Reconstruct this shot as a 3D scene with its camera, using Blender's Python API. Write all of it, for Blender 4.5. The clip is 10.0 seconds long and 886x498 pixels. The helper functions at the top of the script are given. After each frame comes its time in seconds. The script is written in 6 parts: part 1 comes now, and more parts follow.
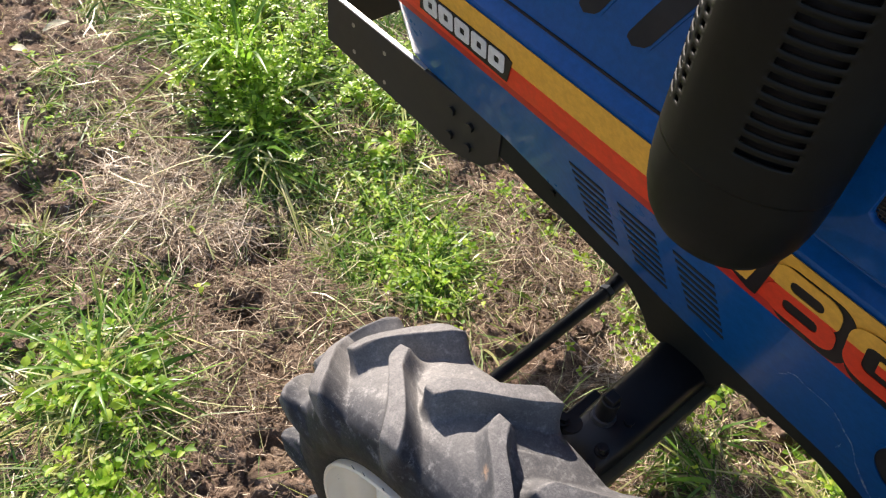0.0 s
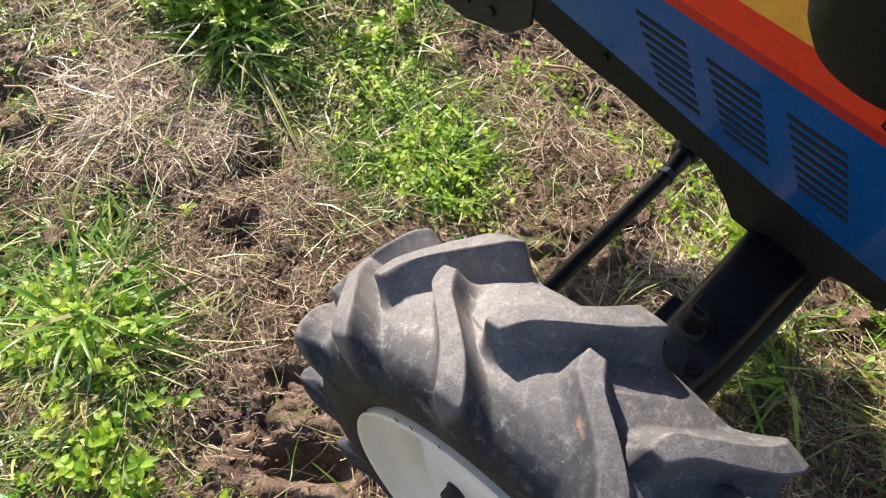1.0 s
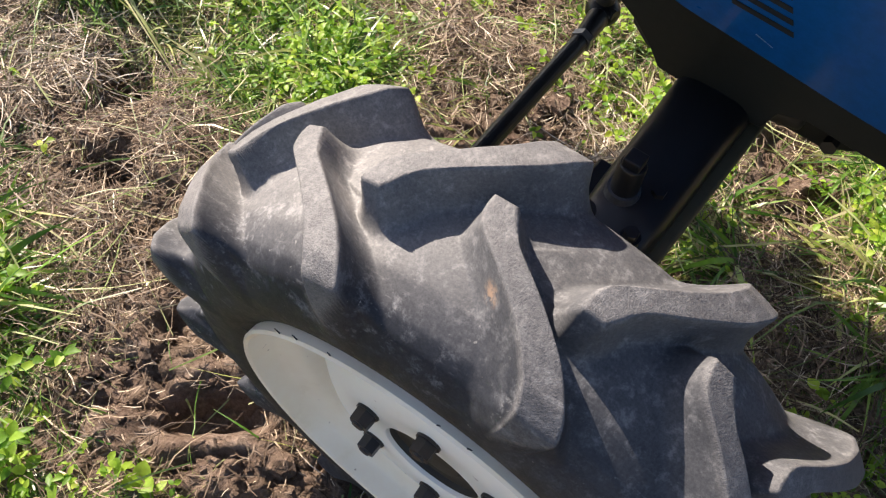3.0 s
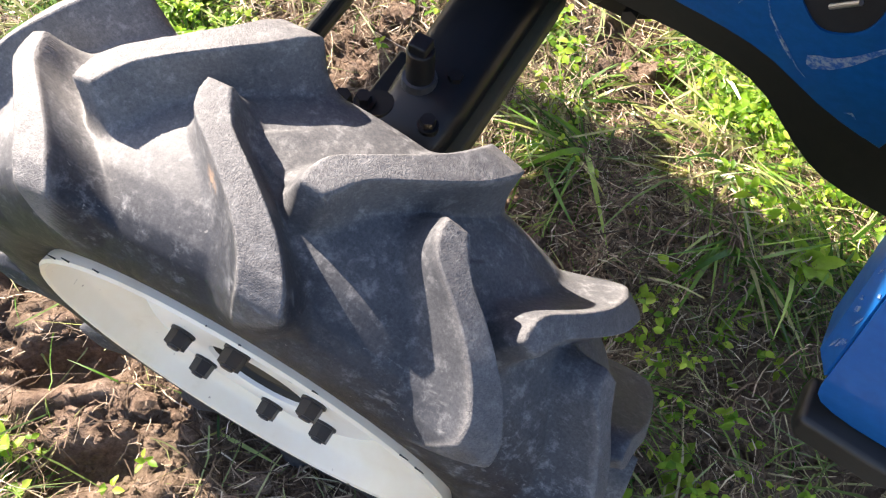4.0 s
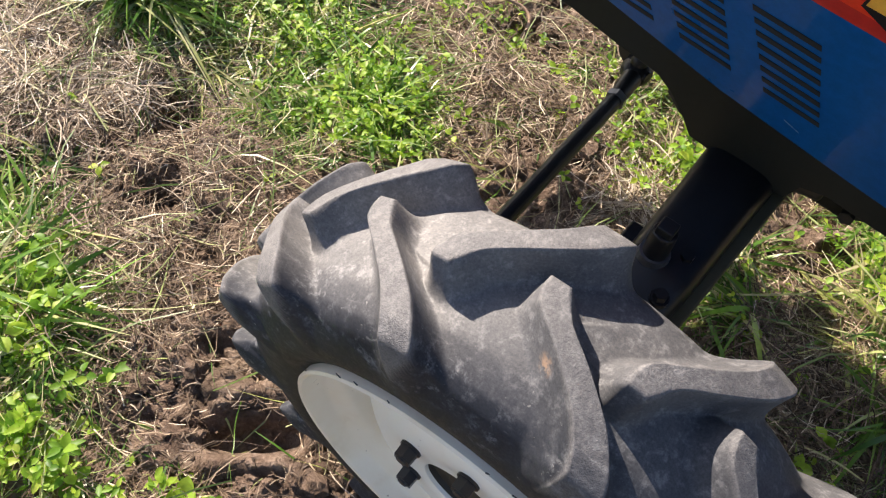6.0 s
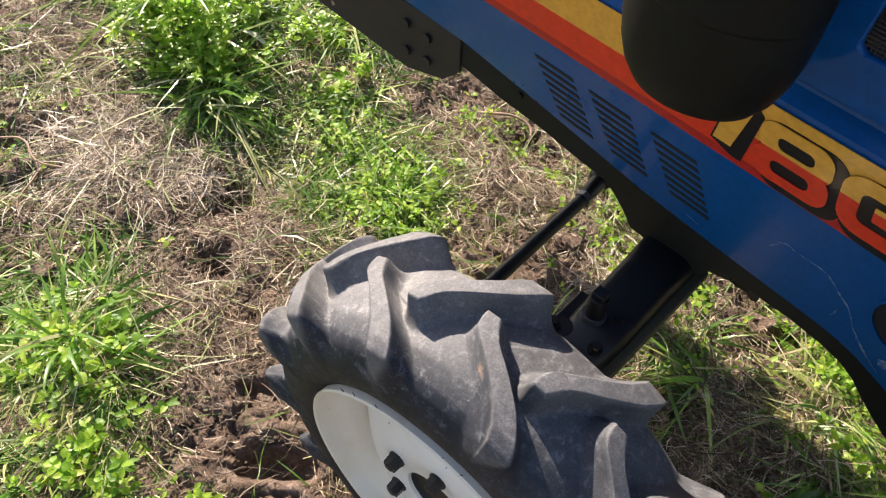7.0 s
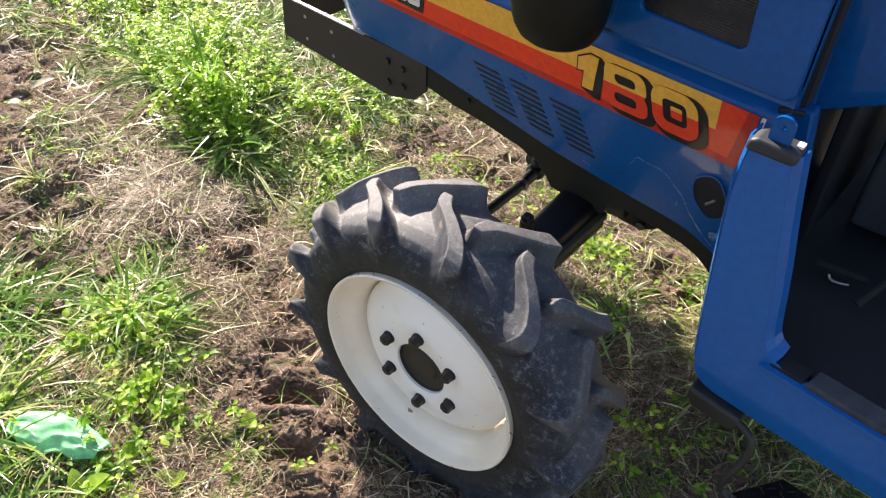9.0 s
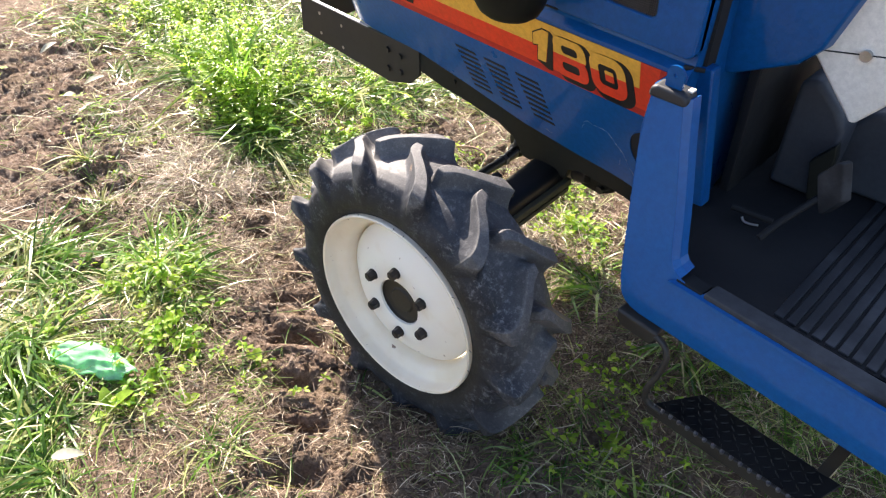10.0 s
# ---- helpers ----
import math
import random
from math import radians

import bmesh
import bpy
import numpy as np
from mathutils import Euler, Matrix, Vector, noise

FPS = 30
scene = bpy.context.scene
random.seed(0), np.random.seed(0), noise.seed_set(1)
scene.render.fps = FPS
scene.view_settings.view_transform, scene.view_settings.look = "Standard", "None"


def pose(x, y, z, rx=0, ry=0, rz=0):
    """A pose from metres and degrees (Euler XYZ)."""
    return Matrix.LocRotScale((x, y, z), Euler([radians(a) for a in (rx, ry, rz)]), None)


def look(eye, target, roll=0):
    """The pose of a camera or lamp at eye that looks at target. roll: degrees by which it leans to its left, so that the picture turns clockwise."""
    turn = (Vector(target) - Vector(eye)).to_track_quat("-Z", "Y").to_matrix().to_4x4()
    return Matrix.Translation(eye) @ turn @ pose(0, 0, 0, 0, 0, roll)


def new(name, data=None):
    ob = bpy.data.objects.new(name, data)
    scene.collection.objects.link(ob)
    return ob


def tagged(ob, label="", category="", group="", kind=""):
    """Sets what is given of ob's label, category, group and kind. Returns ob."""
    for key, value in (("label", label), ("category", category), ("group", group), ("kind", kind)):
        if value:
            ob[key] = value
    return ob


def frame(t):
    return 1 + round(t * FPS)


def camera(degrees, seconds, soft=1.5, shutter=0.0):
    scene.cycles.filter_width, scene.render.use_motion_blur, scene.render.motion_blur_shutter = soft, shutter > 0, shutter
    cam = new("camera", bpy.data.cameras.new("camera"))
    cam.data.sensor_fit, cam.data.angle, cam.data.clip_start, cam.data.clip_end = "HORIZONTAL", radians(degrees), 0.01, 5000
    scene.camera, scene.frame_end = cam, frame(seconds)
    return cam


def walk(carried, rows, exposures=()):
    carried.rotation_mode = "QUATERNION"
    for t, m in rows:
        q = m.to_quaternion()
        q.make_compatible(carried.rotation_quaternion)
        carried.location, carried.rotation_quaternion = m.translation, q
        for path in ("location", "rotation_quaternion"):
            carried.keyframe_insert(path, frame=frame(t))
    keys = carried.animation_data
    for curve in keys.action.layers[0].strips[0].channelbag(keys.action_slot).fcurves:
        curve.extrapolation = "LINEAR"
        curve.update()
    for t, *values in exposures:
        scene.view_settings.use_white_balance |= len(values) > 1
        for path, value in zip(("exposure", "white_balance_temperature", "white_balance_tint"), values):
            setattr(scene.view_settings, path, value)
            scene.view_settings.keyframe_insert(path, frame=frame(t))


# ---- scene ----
cam = camera(60.5, 10.0, 1.2)
PATH = [
    (0, (0.285, -0.238, 1.295), (-0.669, 0.7, -0.192), 5.1),
    (0.5, (0.24, -0.208, 1.226), (-0.665, 0.604, -0.362), 2.8),
    (1, (0.157, -0.181, 1.137), (-0.627, 0.626, -0.516), 1.4),
    (1.5, (0.121, -0.158, 1.039), (-0.581, 0.649, -0.651), 1.7),
    (2, (0.111, -0.153, 0.994), (-0.558, 0.656, -0.709), 2.4),
    (2.2, (0.115, -0.151, 0.99), (-0.552, 0.656, -0.713), 2.3),
    (3.3, (0.214, -0.126, 0.978), (-0.321, 0.724, -0.752), 3.5),
    (3.5, (0.239, -0.114, 0.974), (-0.247, 0.725, -0.775), 4.0),
    (4, (0.298, -0.093, 0.96), (-0.09, 0.715, -0.828), 4.4),
    (4.5, (0.313, -0.095, 0.962), (-0.057, 0.715, -0.829), 3.5),
    (5, (0.254, -0.112, 0.981), (-0.186, 0.721, -0.784), 3.4),
    (5.5, (0.194, -0.12, 0.997), (-0.335, 0.719, -0.74), 4.2),
    (6, (0.144, -0.159, 1.054), (-0.474, 0.682, -0.652), 4.4),
    (6.2, (0.143, -0.182, 1.095), (-0.489, 0.67, -0.6), 5.1),
    (7.3, (0.389, -0.282, 1.252), (-0.541, 0.693, -0.225), 0.9),
    (7.5, (0.444, -0.306, 1.265), (-0.535, 0.696, -0.162), 0.5),
    (8, (0.538, -0.382, 1.284), (-0.487, 0.688, -0.061), 0.1),
    (8.5, (0.583, -0.524, 1.292), (-0.412, 0.593, -0.035), 0.1),
    (9, (0.658, -0.619, 1.306), (-0.323, 0.529, -0.005), 0.9),
    (9.5, (0.808, -0.662, 1.306), (-0.237, 0.455, 0.018), 1.1),
    (10, (0.926, -0.737, 1.324), (-0.164, 0.382, 0.075), -0.1),
]
EXPOSURES = [(0.0, 1.38, 6750, 18), (2.2, 1.36, 6750, 18), (3.5, 1.62, 6750, 18), (4.0, 2.30, 6750, 18), (4.5, 2.50, 6750, 18), (5.0, 2.28, 6750, 18), (5.5, 1.70, 6750, 18), (6.0, 1.42, 6750, 18), (7.5, 1.48, 6750, 18), (8.0, 1.55, 6750, 18), (9.0, 1.70, 6750, 18), (10.0, 1.95, 6750, 18)]
walk(cam, [(t, look(eye, target, roll)) for t, eye, target, roll in PATH], EXPOSURES)

# ---- daylight ----
TO_SUN = Vector((-1.28, 0.50, 1.0)).normalized()
world = bpy.data.worlds.new("sky")
scene.world = world
world.use_nodes = True
wt = world.node_tree
sky = wt.nodes.new("ShaderNodeTexSky")
sky.sky_type = "NISHITA"
sky.sun_disc = False
sky.sun_elevation = math.asin(TO_SUN.z)
sky.sun_rotation = math.atan2(TO_SUN.x, TO_SUN.y)
wt.links.new(sky.outputs[0], wt.nodes["Background"].inputs[0])
wt.nodes["Background"].inputs[1].default_value = 0.086
sun = new("sun", bpy.data.lights.new("sun", "SUN"))
sun.data.energy = 5.0
sun.data.angle = radians(0.55)
sun.data.color = (1.0, 0.93, 0.80)
sun.matrix_world = look(TO_SUN * 20, (0, 0, 0))


# ---- materials ----
# the front wheel's middle and its slight steer
WHEEL = Matrix.Translation((0.0695, 0.0, 0.2775)) @ Matrix.Rotation(radians(2.0), 4, "Z")


def material(name, rough=0.5, metal=0.0, spec=0.5):
    m = bpy.data.materials.new(name)
    m.use_nodes = True
    b = m.node_tree.nodes["Principled BSDF"]
    b.inputs["Roughness"].default_value = rough
    b.inputs["Metallic"].default_value = metal
    b.inputs["Specular IOR Level"].default_value = spec
    return m, m.node_tree, b


def node(nt, kind, **values):
    n = nt.nodes.new(kind)
    for key, value in values.items():
        n.inputs[key.replace("_", " ")].default_value = value
    return n


def noise_at(nt, scale, detail=5.0, rough=0.6):
    tc = nt.nodes.new("ShaderNodeTexCoord")
    n = node(nt, "ShaderNodeTexNoise", Scale=scale, Detail=detail, Roughness=rough)
    nt.links.new(tc.outputs["Object"], n.inputs["Vector"])
    return n


def ramp(nt, source, stops):
    r = nt.nodes.new("ShaderNodeValToRGB")
    while len(r.color_ramp.elements) < len(stops):
        r.color_ramp.elements.new(0.5)
    for e, (at, col) in zip(r.color_ramp.elements, stops):
        e.position = at
        e.color = (*col, 1) if len(col) == 3 else col
    nt.links.new(source, r.inputs[0])
    return r


def mix(nt, fac, a, b):
    n = nt.nodes.new("ShaderNodeMix")
    n.data_type = "RGBA"
    if isinstance(fac, float):
        n.inputs[0].default_value = fac
    else:
        nt.links.new(fac, n.inputs[0])
    for slot, value in ((6, a), (7, b)):
        if isinstance(value, tuple):
            n.inputs[slot].default_value = (*value, 1)
        else:
            nt.links.new(value, n.inputs[slot])
    return n.outputs[2]


def bump(nt, bsdf, height, strength, distance):
    n = node(nt, "ShaderNodeBump", Strength=strength, Distance=distance)
    nt.links.new(height, n.inputs["Height"])
    nt.links.new(n.outputs[0], bsdf.inputs["Normal"])


def painted(name, col, dust=(0.22, 0.18, 0.13), amount=0.25, rough=0.35, coat=0.3, metal=0.0, spec=0.5):
    m, nt, b = material(name, rough, metal, spec)
    big = noise_at(nt, 6.0, 6.0, 0.65)
    fine = noise_at(nt, 90.0, 4.0, 0.7)
    k = ramp(nt, big.outputs[0], [(0.42, (0, 0, 0)), (0.75, (amount, amount, amount))])
    f = ramp(nt, fine.outputs[0], [(0.35, tuple(c * 0.86 for c in col)), (0.65, tuple(min(1, c * 1.06) for c in col))])
    nt.links.new(mix(nt, k.outputs[0], f.outputs[0], dust), b.inputs["Base Color"])
    r = ramp(nt, big.outputs[0], [(0.3, (rough * 0.8,) * 3), (0.8, (min(1, rough * 1.6),) * 3)])
    nt.links.new(r.outputs[0], b.inputs["Roughness"])
    b.inputs["Coat Weight"].default_value = coat
    b.inputs["Coat Roughness"].default_value = 0.06
    bump(nt, b, fine.outputs[0], 0.05, 0.001)
    return m


def scuffed(name, under, pale):
    """Paint rubbed through in a ragged pattern, with sound paint left between."""
    m, nt, b = material(name, 0.5, 0.0, 0.3)
    rag = noise_at(nt, 190.0, 5.0, 0.75)
    fine = noise_at(nt, 700.0, 3.0, 0.6)
    k = ramp(nt, rag.outputs[0], [(0.44, (0, 0, 0)), (0.58, (0.9, 0.9, 0.9))])
    nt.links.new(mix(nt, k.outputs[0], under, pale), b.inputs["Base Color"])
    bump(nt, b, fine.outputs[0], 0.1, 0.0005)
    return m


BLUE = painted("tractor blue paint", (0.0004, 0.071, 0.240), (0.015, 0.095, 0.21), 0.12, 0.30, 0.30, 0.0, 0.1)
BLUE_BRIGHT = painted("step panel blue paint", (0.0012, 0.090, 0.31), (0.04, 0.12, 0.23), 0.12, 0.36, 0.3, 0.0, 0.2)
YELLOW = painted("yellow decal film", (0.72, 0.38, 0.05), (0.4, 0.3, 0.15), 0.12, 0.45, 0.15, 0.0, 0.2)
RED = painted("red decal film", (0.70, 0.042, 0.012), (0.4, 0.2, 0.12), 0.12, 0.45, 0.15, 0.0, 0.2)
RED_DARK = painted("dark red decal film", (0.42, 0.02, 0.015), (0.3, 0.15, 0.1), 0.12, 0.45, 0.15, 0.0, 0.2)
BLACK_FILM = painted("black decal film", (0.008, 0.008, 0.010), (0.05, 0.05, 0.05), 0.1, 0.45, 0.15, 0.0, 0.2)
SILVER_FILM = painted("silver white decal film", (0.62, 0.64, 0.66), (0.4, 0.4, 0.38), 0.15, 0.4, 0.2, 0.0, 0.2)
BLACK_PAINT = painted("black chassis paint", (0.010, 0.010, 0.010), (0.07, 0.06, 0.04), 0.25, 0.5, 0.05)
BLACK_GLOSS = painted("glossy black axle paint", (0.006, 0.007, 0.009), (0.04, 0.04, 0.04), 0.25, 0.38, 0.10, 0.0, 0.3)
OLIVE = painted("dusty olive cast iron", (0.010, 0.0112, 0.0082), (0.040, 0.040, 0.029), 0.35, 0.6, 0.0, 0.0, 0.25)
MUFFLER = painted("heat-faded black muffler steel", (0.0068, 0.0074, 0.0056), (0.028, 0.029, 0.021), 0.25, 0.48, 0.0, 0.0, 0.16)
# near-black for painted shade in openings, gaps and creases, and the silencer core
DARK = painted("near-black cavity fill", (0.004, 0.004, 0.005), (0.02, 0.02, 0.02), 0.2, 0.8, 0.0)
# interior black and dusty floor rubber lightened to paint in haze
INTERIOR = painted("black interior plastic", (0.009, 0.010, 0.012), (0.035, 0.034, 0.033), 0.3, 0.6, 0.0, 0.0, 0.22)
MAT_RUBBER = painted("worn ribbed floor rubber, haze painted in", (0.010, 0.012, 0.016), (0.14, 0.145, 0.155), 0.6, 0.6, 0.0, 0.0, 0.3)
RUBBER_CAP = painted("grey rubber cap", (0.018, 0.020, 0.025), (0.08, 0.08, 0.085), 0.3, 0.6, 0.0)
DASH_GREY = painted("dusty blue-grey dash plastic", (0.034, 0.040, 0.052), (0.09, 0.09, 0.09), 0.35, 0.5, 0.0, 0.0, 0.3)
# grille backing and wire lightened to paint in haze and glint
GRILLE_BACK = painted("blue-grey grille backing, haze painted in", (0.036, 0.043, 0.054), (0.10, 0.105, 0.118), 0.5, 0.5, 0.0, 0.0, 0.3)
GRILLE_WIRE = painted("black wire mesh", (0.030, 0.034, 0.042), (0.11, 0.115, 0.12), 0.4, 0.26, 0.2, 0.4, 0.5)
STEEL = painted("bare scratched steel", (0.45, 0.45, 0.46), (0.2, 0.15, 0.1), 0.35, 0.3, 0.0, 0.9)
SUNLIT_EDGE = painted("pale edge strip painted as sunlit", (0.55, 0.56, 0.58), (0.3, 0.28, 0.25), 0.3, 0.35, 0.0, 0.6)
SCUFF = scuffed("scuffed pale blue paint", (0.0010, 0.075, 0.27), (0.26, 0.30, 0.35))
WORN_STEEL = painted("scraped dark steel", (0.16, 0.17, 0.19), (0.05, 0.05, 0.05), 0.6, 0.3, 0.0, 0.7)
FLANGE = painted("dusty olive cast flange", (0.060, 0.057, 0.034), (0.12, 0.11, 0.075), 0.5, 0.6, 0.0, 0.0, 0.3)
WHITE_PLASTIC = painted("off-white plastic", (0.82, 0.79, 0.72), (0.5, 0.46, 0.38), 0.25, 0.45, 0.1)
NUT_BLACK = painted("black wheel nut", (0.012, 0.012, 0.014), (0.10, 0.06, 0.03), 0.35, 0.45, 0.1)
RUST = painted("dark oily hub", (0.025, 0.021, 0.015), (0.12, 0.08, 0.04), 0.45, 0.6, 0.0)


def rim_paint(name, tones):
    m, nt, b = material(name, 0.38)
    big = noise_at(nt, 9.0, 6.0, 0.65)
    fine = noise_at(nt, 130.0, 3.0, 0.7)
    spots = noise_at(nt, 60.0, 2.0, 0.5)
    base = ramp(nt, big.outputs[0], tones)
    rust = ramp(nt, spots.outputs[0], [(0.72, (0, 0, 0)), (0.76, (0.85, 0.85, 0.85))])
    nt.links.new(mix(nt, rust.outputs[0], base.outputs[0], (0.16, 0.07, 0.03)), b.inputs["Base Color"])
    b.inputs["Coat Weight"].default_value = 0.2
    bump(nt, b, fine.outputs[0], 0.06, 0.001)
    return m


def tyre_rubber():
    m, nt, b = material("dusty weathered tyre rubber, light painted in", 0.5, 0.0, 0.22)
    big = noise_at(nt, 11.0, 8.0, 0.66)
    blot = noise_at(nt, 85.0, 9.0, 0.76)
    speck = noise_at(nt, 190.0, 4.0, 0.6)
    grain = noise_at(nt, 620.0, 3.0, 0.7)
    tc = nt.nodes.new("ShaderNodeTexCoord")
    pit = node(nt, "ShaderNodeTexVoronoi", Scale=900.0)
    nt.links.new(tc.outputs["Object"], pit.inputs["Vector"])
    # fine scuffs drawn out along the rolling direction
    mp = nt.nodes.new("ShaderNodeMapping")
    mp.inputs["Scale"].default_value = (1.0, 6.0, 1.6)
    mp.inputs["Rotation"].default_value = (0.4, 0.5, 0.3)
    nt.links.new(tc.outputs["Object"], mp.inputs[0])
    scuff = node(nt, "ShaderNodeTexNoise", Scale=60.0, Detail=5.0, Roughness=0.6)
    nt.links.new(mp.outputs[0], scuff.inputs["Vector"])
    # distance from the axle: worn lug tops far out, road dust near the rim
    sep = nt.nodes.new("ShaderNodeSeparateXYZ")
    nt.links.new(tc.outputs["Object"], sep.inputs[0])
    ln = nt.nodes.new("ShaderNodeCombineXYZ")
    nt.links.new(sep.outputs[0], ln.inputs[0])
    nt.links.new(sep.outputs[2], ln.inputs[2])
    le = nt.nodes.new("ShaderNodeVectorMath")
    le.operation = "LENGTH"
    nt.links.new(ln.outputs[0], le.inputs[0])

    def band(lo, hi):
        mr = node(nt, "ShaderNodeMapRange")
        mr.inputs["From Min"].default_value, mr.inputs["From Max"].default_value = lo, hi
        nt.links.new(le.outputs["Value"], mr.inputs[0])
        return mr.outputs[0]

    def times(a, b2):
        n = nt.nodes.new("ShaderNodeMath")
        n.operation = "MULTIPLY"
        for slot, v in ((0, a), (1, b2)):
            if isinstance(v, float):
                n.inputs[slot].default_value = v
            else:
                nt.links.new(v, n.inputs[slot])
        return n.outputs[0]
    wear = nt.nodes.new("ShaderNodeAttribute")
    wear.attribute_name = "wear"
    top = wear.outputs["Fac"]
    col = ramp(nt, big.outputs[0], [(0.30, (0.012, 0.014, 0.019)), (0.50, (0.022, 0.025, 0.032)), (0.70, (0.044, 0.047, 0.054))]).outputs[0]
    # chalky blotches in drifts
    drift = ramp(nt, noise_at(nt, 17.0, 3.0, 0.5).outputs[0], [(0.42, (0.15, 0.15, 0.15)), (0.60, (1, 1, 1))])
    dusty = ramp(nt, blot.outputs[0], [(0.50, (0, 0, 0)), (0.56, (0.30, 0.30, 0.30)), (0.64, (0.9, 0.9, 0.9))])
    col = mix(nt, times(dusty.outputs[0], drift.outputs[0]), col, (0.165, 0.170, 0.178))
    sc = ramp(nt, scuff.outputs[0], [(0.60, (0, 0, 0)), (0.68, (0.55, 0.55, 0.55))])
    col = mix(nt, times(sc.outputs[0], drift.outputs[0]), col, (0.20, 0.20, 0.20))
    sp = ramp(nt, speck.outputs[0], [(0.68, (0, 0, 0)), (0.73, (0.6, 0.6, 0.6))])
    col = mix(nt, sp.outputs[0], col, (0.30, 0.29, 0.27))
    # pale crown dust with painted sun in front and painted near-shoulder shade
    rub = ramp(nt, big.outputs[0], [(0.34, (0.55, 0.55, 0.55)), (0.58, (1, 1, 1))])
    # tread colour brightened towards the front to stand for sunlight
    sunward = node(nt, "ShaderNodeMapRange")
    sunward.inputs["From Min"].default_value, sunward.inputs["From Max"].default_value = 0.03, -0.09
    nt.links.new(sep.outputs[0], sunward.inputs[0])
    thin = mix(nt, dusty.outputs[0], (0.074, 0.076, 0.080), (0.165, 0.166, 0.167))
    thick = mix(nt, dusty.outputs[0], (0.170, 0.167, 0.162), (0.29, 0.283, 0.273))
    # far half lightened to lift its shaded lug walls
    far_lift = node(nt, "ShaderNodeMapRange")
    far_lift.inputs["From Min"].default_value, far_lift.inputs["From Max"].default_value = 0.060, 0.095
    far_lift.inputs["To Max"].default_value = 0.30
    nt.links.new(sep.outputs[1], far_lift.inputs[0])
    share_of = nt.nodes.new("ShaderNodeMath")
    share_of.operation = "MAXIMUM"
    nt.links.new(sunward.outputs[0], share_of.inputs[0])
    nt.links.new(far_lift.outputs[0], share_of.inputs[1])
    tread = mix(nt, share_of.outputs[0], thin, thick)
    # near shoulder left darker, painting in its shade
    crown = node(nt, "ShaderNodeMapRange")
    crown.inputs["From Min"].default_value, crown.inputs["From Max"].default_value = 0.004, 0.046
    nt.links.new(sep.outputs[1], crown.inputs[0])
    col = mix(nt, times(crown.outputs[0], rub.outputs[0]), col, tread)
    # olive-brown dust towards the rim
    col = mix(nt, times(band(0.270, 0.222), 0.70), col, (0.030, 0.027, 0.020))
    # lug tops: pitted grey
    pits = ramp(nt, pit.outputs["Distance"], [(0.08, (0.058, 0.058, 0.061)), (0.40, (0.120, 0.118, 0.118))])
    worn = mix(nt, ramp(nt, blot.outputs[0], [(0.42, (0, 0, 0)), (0.66, (0.75, 0.75, 0.75))]).outputs[0], pits.outputs[0], (0.215, 0.210, 0.203))
    # lug tops painted paler on the sunlit front
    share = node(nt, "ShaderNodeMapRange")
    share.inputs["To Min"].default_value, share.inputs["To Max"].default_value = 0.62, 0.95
    nt.links.new(sunward.outputs[0], share.inputs[0])
    # lug tops darker towards the wheel's bottom
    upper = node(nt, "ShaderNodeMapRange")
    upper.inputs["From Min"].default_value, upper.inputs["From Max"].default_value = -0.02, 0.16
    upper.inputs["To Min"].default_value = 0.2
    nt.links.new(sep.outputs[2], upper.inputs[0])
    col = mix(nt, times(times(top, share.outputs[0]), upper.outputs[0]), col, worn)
    # gritty speckle all over
    grit = noise_at(nt, 420.0, 3.0, 0.8)
    gr = ramp(nt, grit.outputs[0], [(0.34, (0.74, 0.75, 0.78)), (0.52, (1.0, 1.0, 1.02)), (0.70, (1.25, 1.24, 1.22))])
    mul = nt.nodes.new("ShaderNodeMix")
    mul.data_type, mul.blend_type = "RGBA", "MULTIPLY"
    mul.inputs[0].default_value = 1.0
    nt.links.new(col, mul.inputs[6])
    nt.links.new(gr.outputs[0], mul.inputs[7])
    col = mul.outputs[2]
    # one clay-coloured patch on a lug
    dist = nt.nodes.new("ShaderNodeVectorMath")
    dist.operation = "DISTANCE"
    nt.links.new(tc.outputs["Object"], dist.inputs[0])
    dist.inputs[1].default_value = tuple(WHEEL.inverted() @ Vector((0.088, 0.051, 0.589)))
    near = node(nt, "ShaderNodeMapRange")
    near.inputs["From Min"].default_value, near.inputs["From Max"].default_value = 0.012, 0.004
    nt.links.new(dist.outputs["Value"], near.inputs[0])
    clay = times(near.outputs[0], ramp(nt, speck.outputs[0], [(0.42, (0, 0, 0)), (0.56, (0.9, 0.9, 0.9))]).outputs[0])
    col = mix(nt, clay, col, (0.42, 0.27, 0.17))
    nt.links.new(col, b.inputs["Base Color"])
    hp = nt.nodes.new("ShaderNodeMath")
    hp.operation = "MULTIPLY_ADD"
    nt.links.new(pit.outputs["Distance"], hp.inputs[0])
    nt.links.new(times(top, 0.30), hp.inputs[1])
    nt.links.new(times(grain.outputs[0], 0.14), hp.inputs[2])
    rough = noise_at(nt, 520.0, 4.0, 0.75)
    hq = nt.nodes.new("ShaderNodeMath")
    hq.operation = "MULTIPLY_ADD"
    nt.links.new(rough.outputs[0], hq.inputs[0])
    nt.links.new(times(top, 1.0), hq.inputs[1])
    nt.links.new(hp.outputs[0], hq.inputs[2])
    hs = nt.nodes.new("ShaderNodeMath")
    hs.operation = "ADD"
    nt.links.new(hq.outputs[0], hs.inputs[0])
    nt.links.new(times(blot.outputs[0], 0.30), hs.inputs[1])
    gl = ramp(nt, blot.outputs[0], [(0.4, (0.50, 0.50, 0.50)), (0.65, (0.74, 0.74, 0.74))])
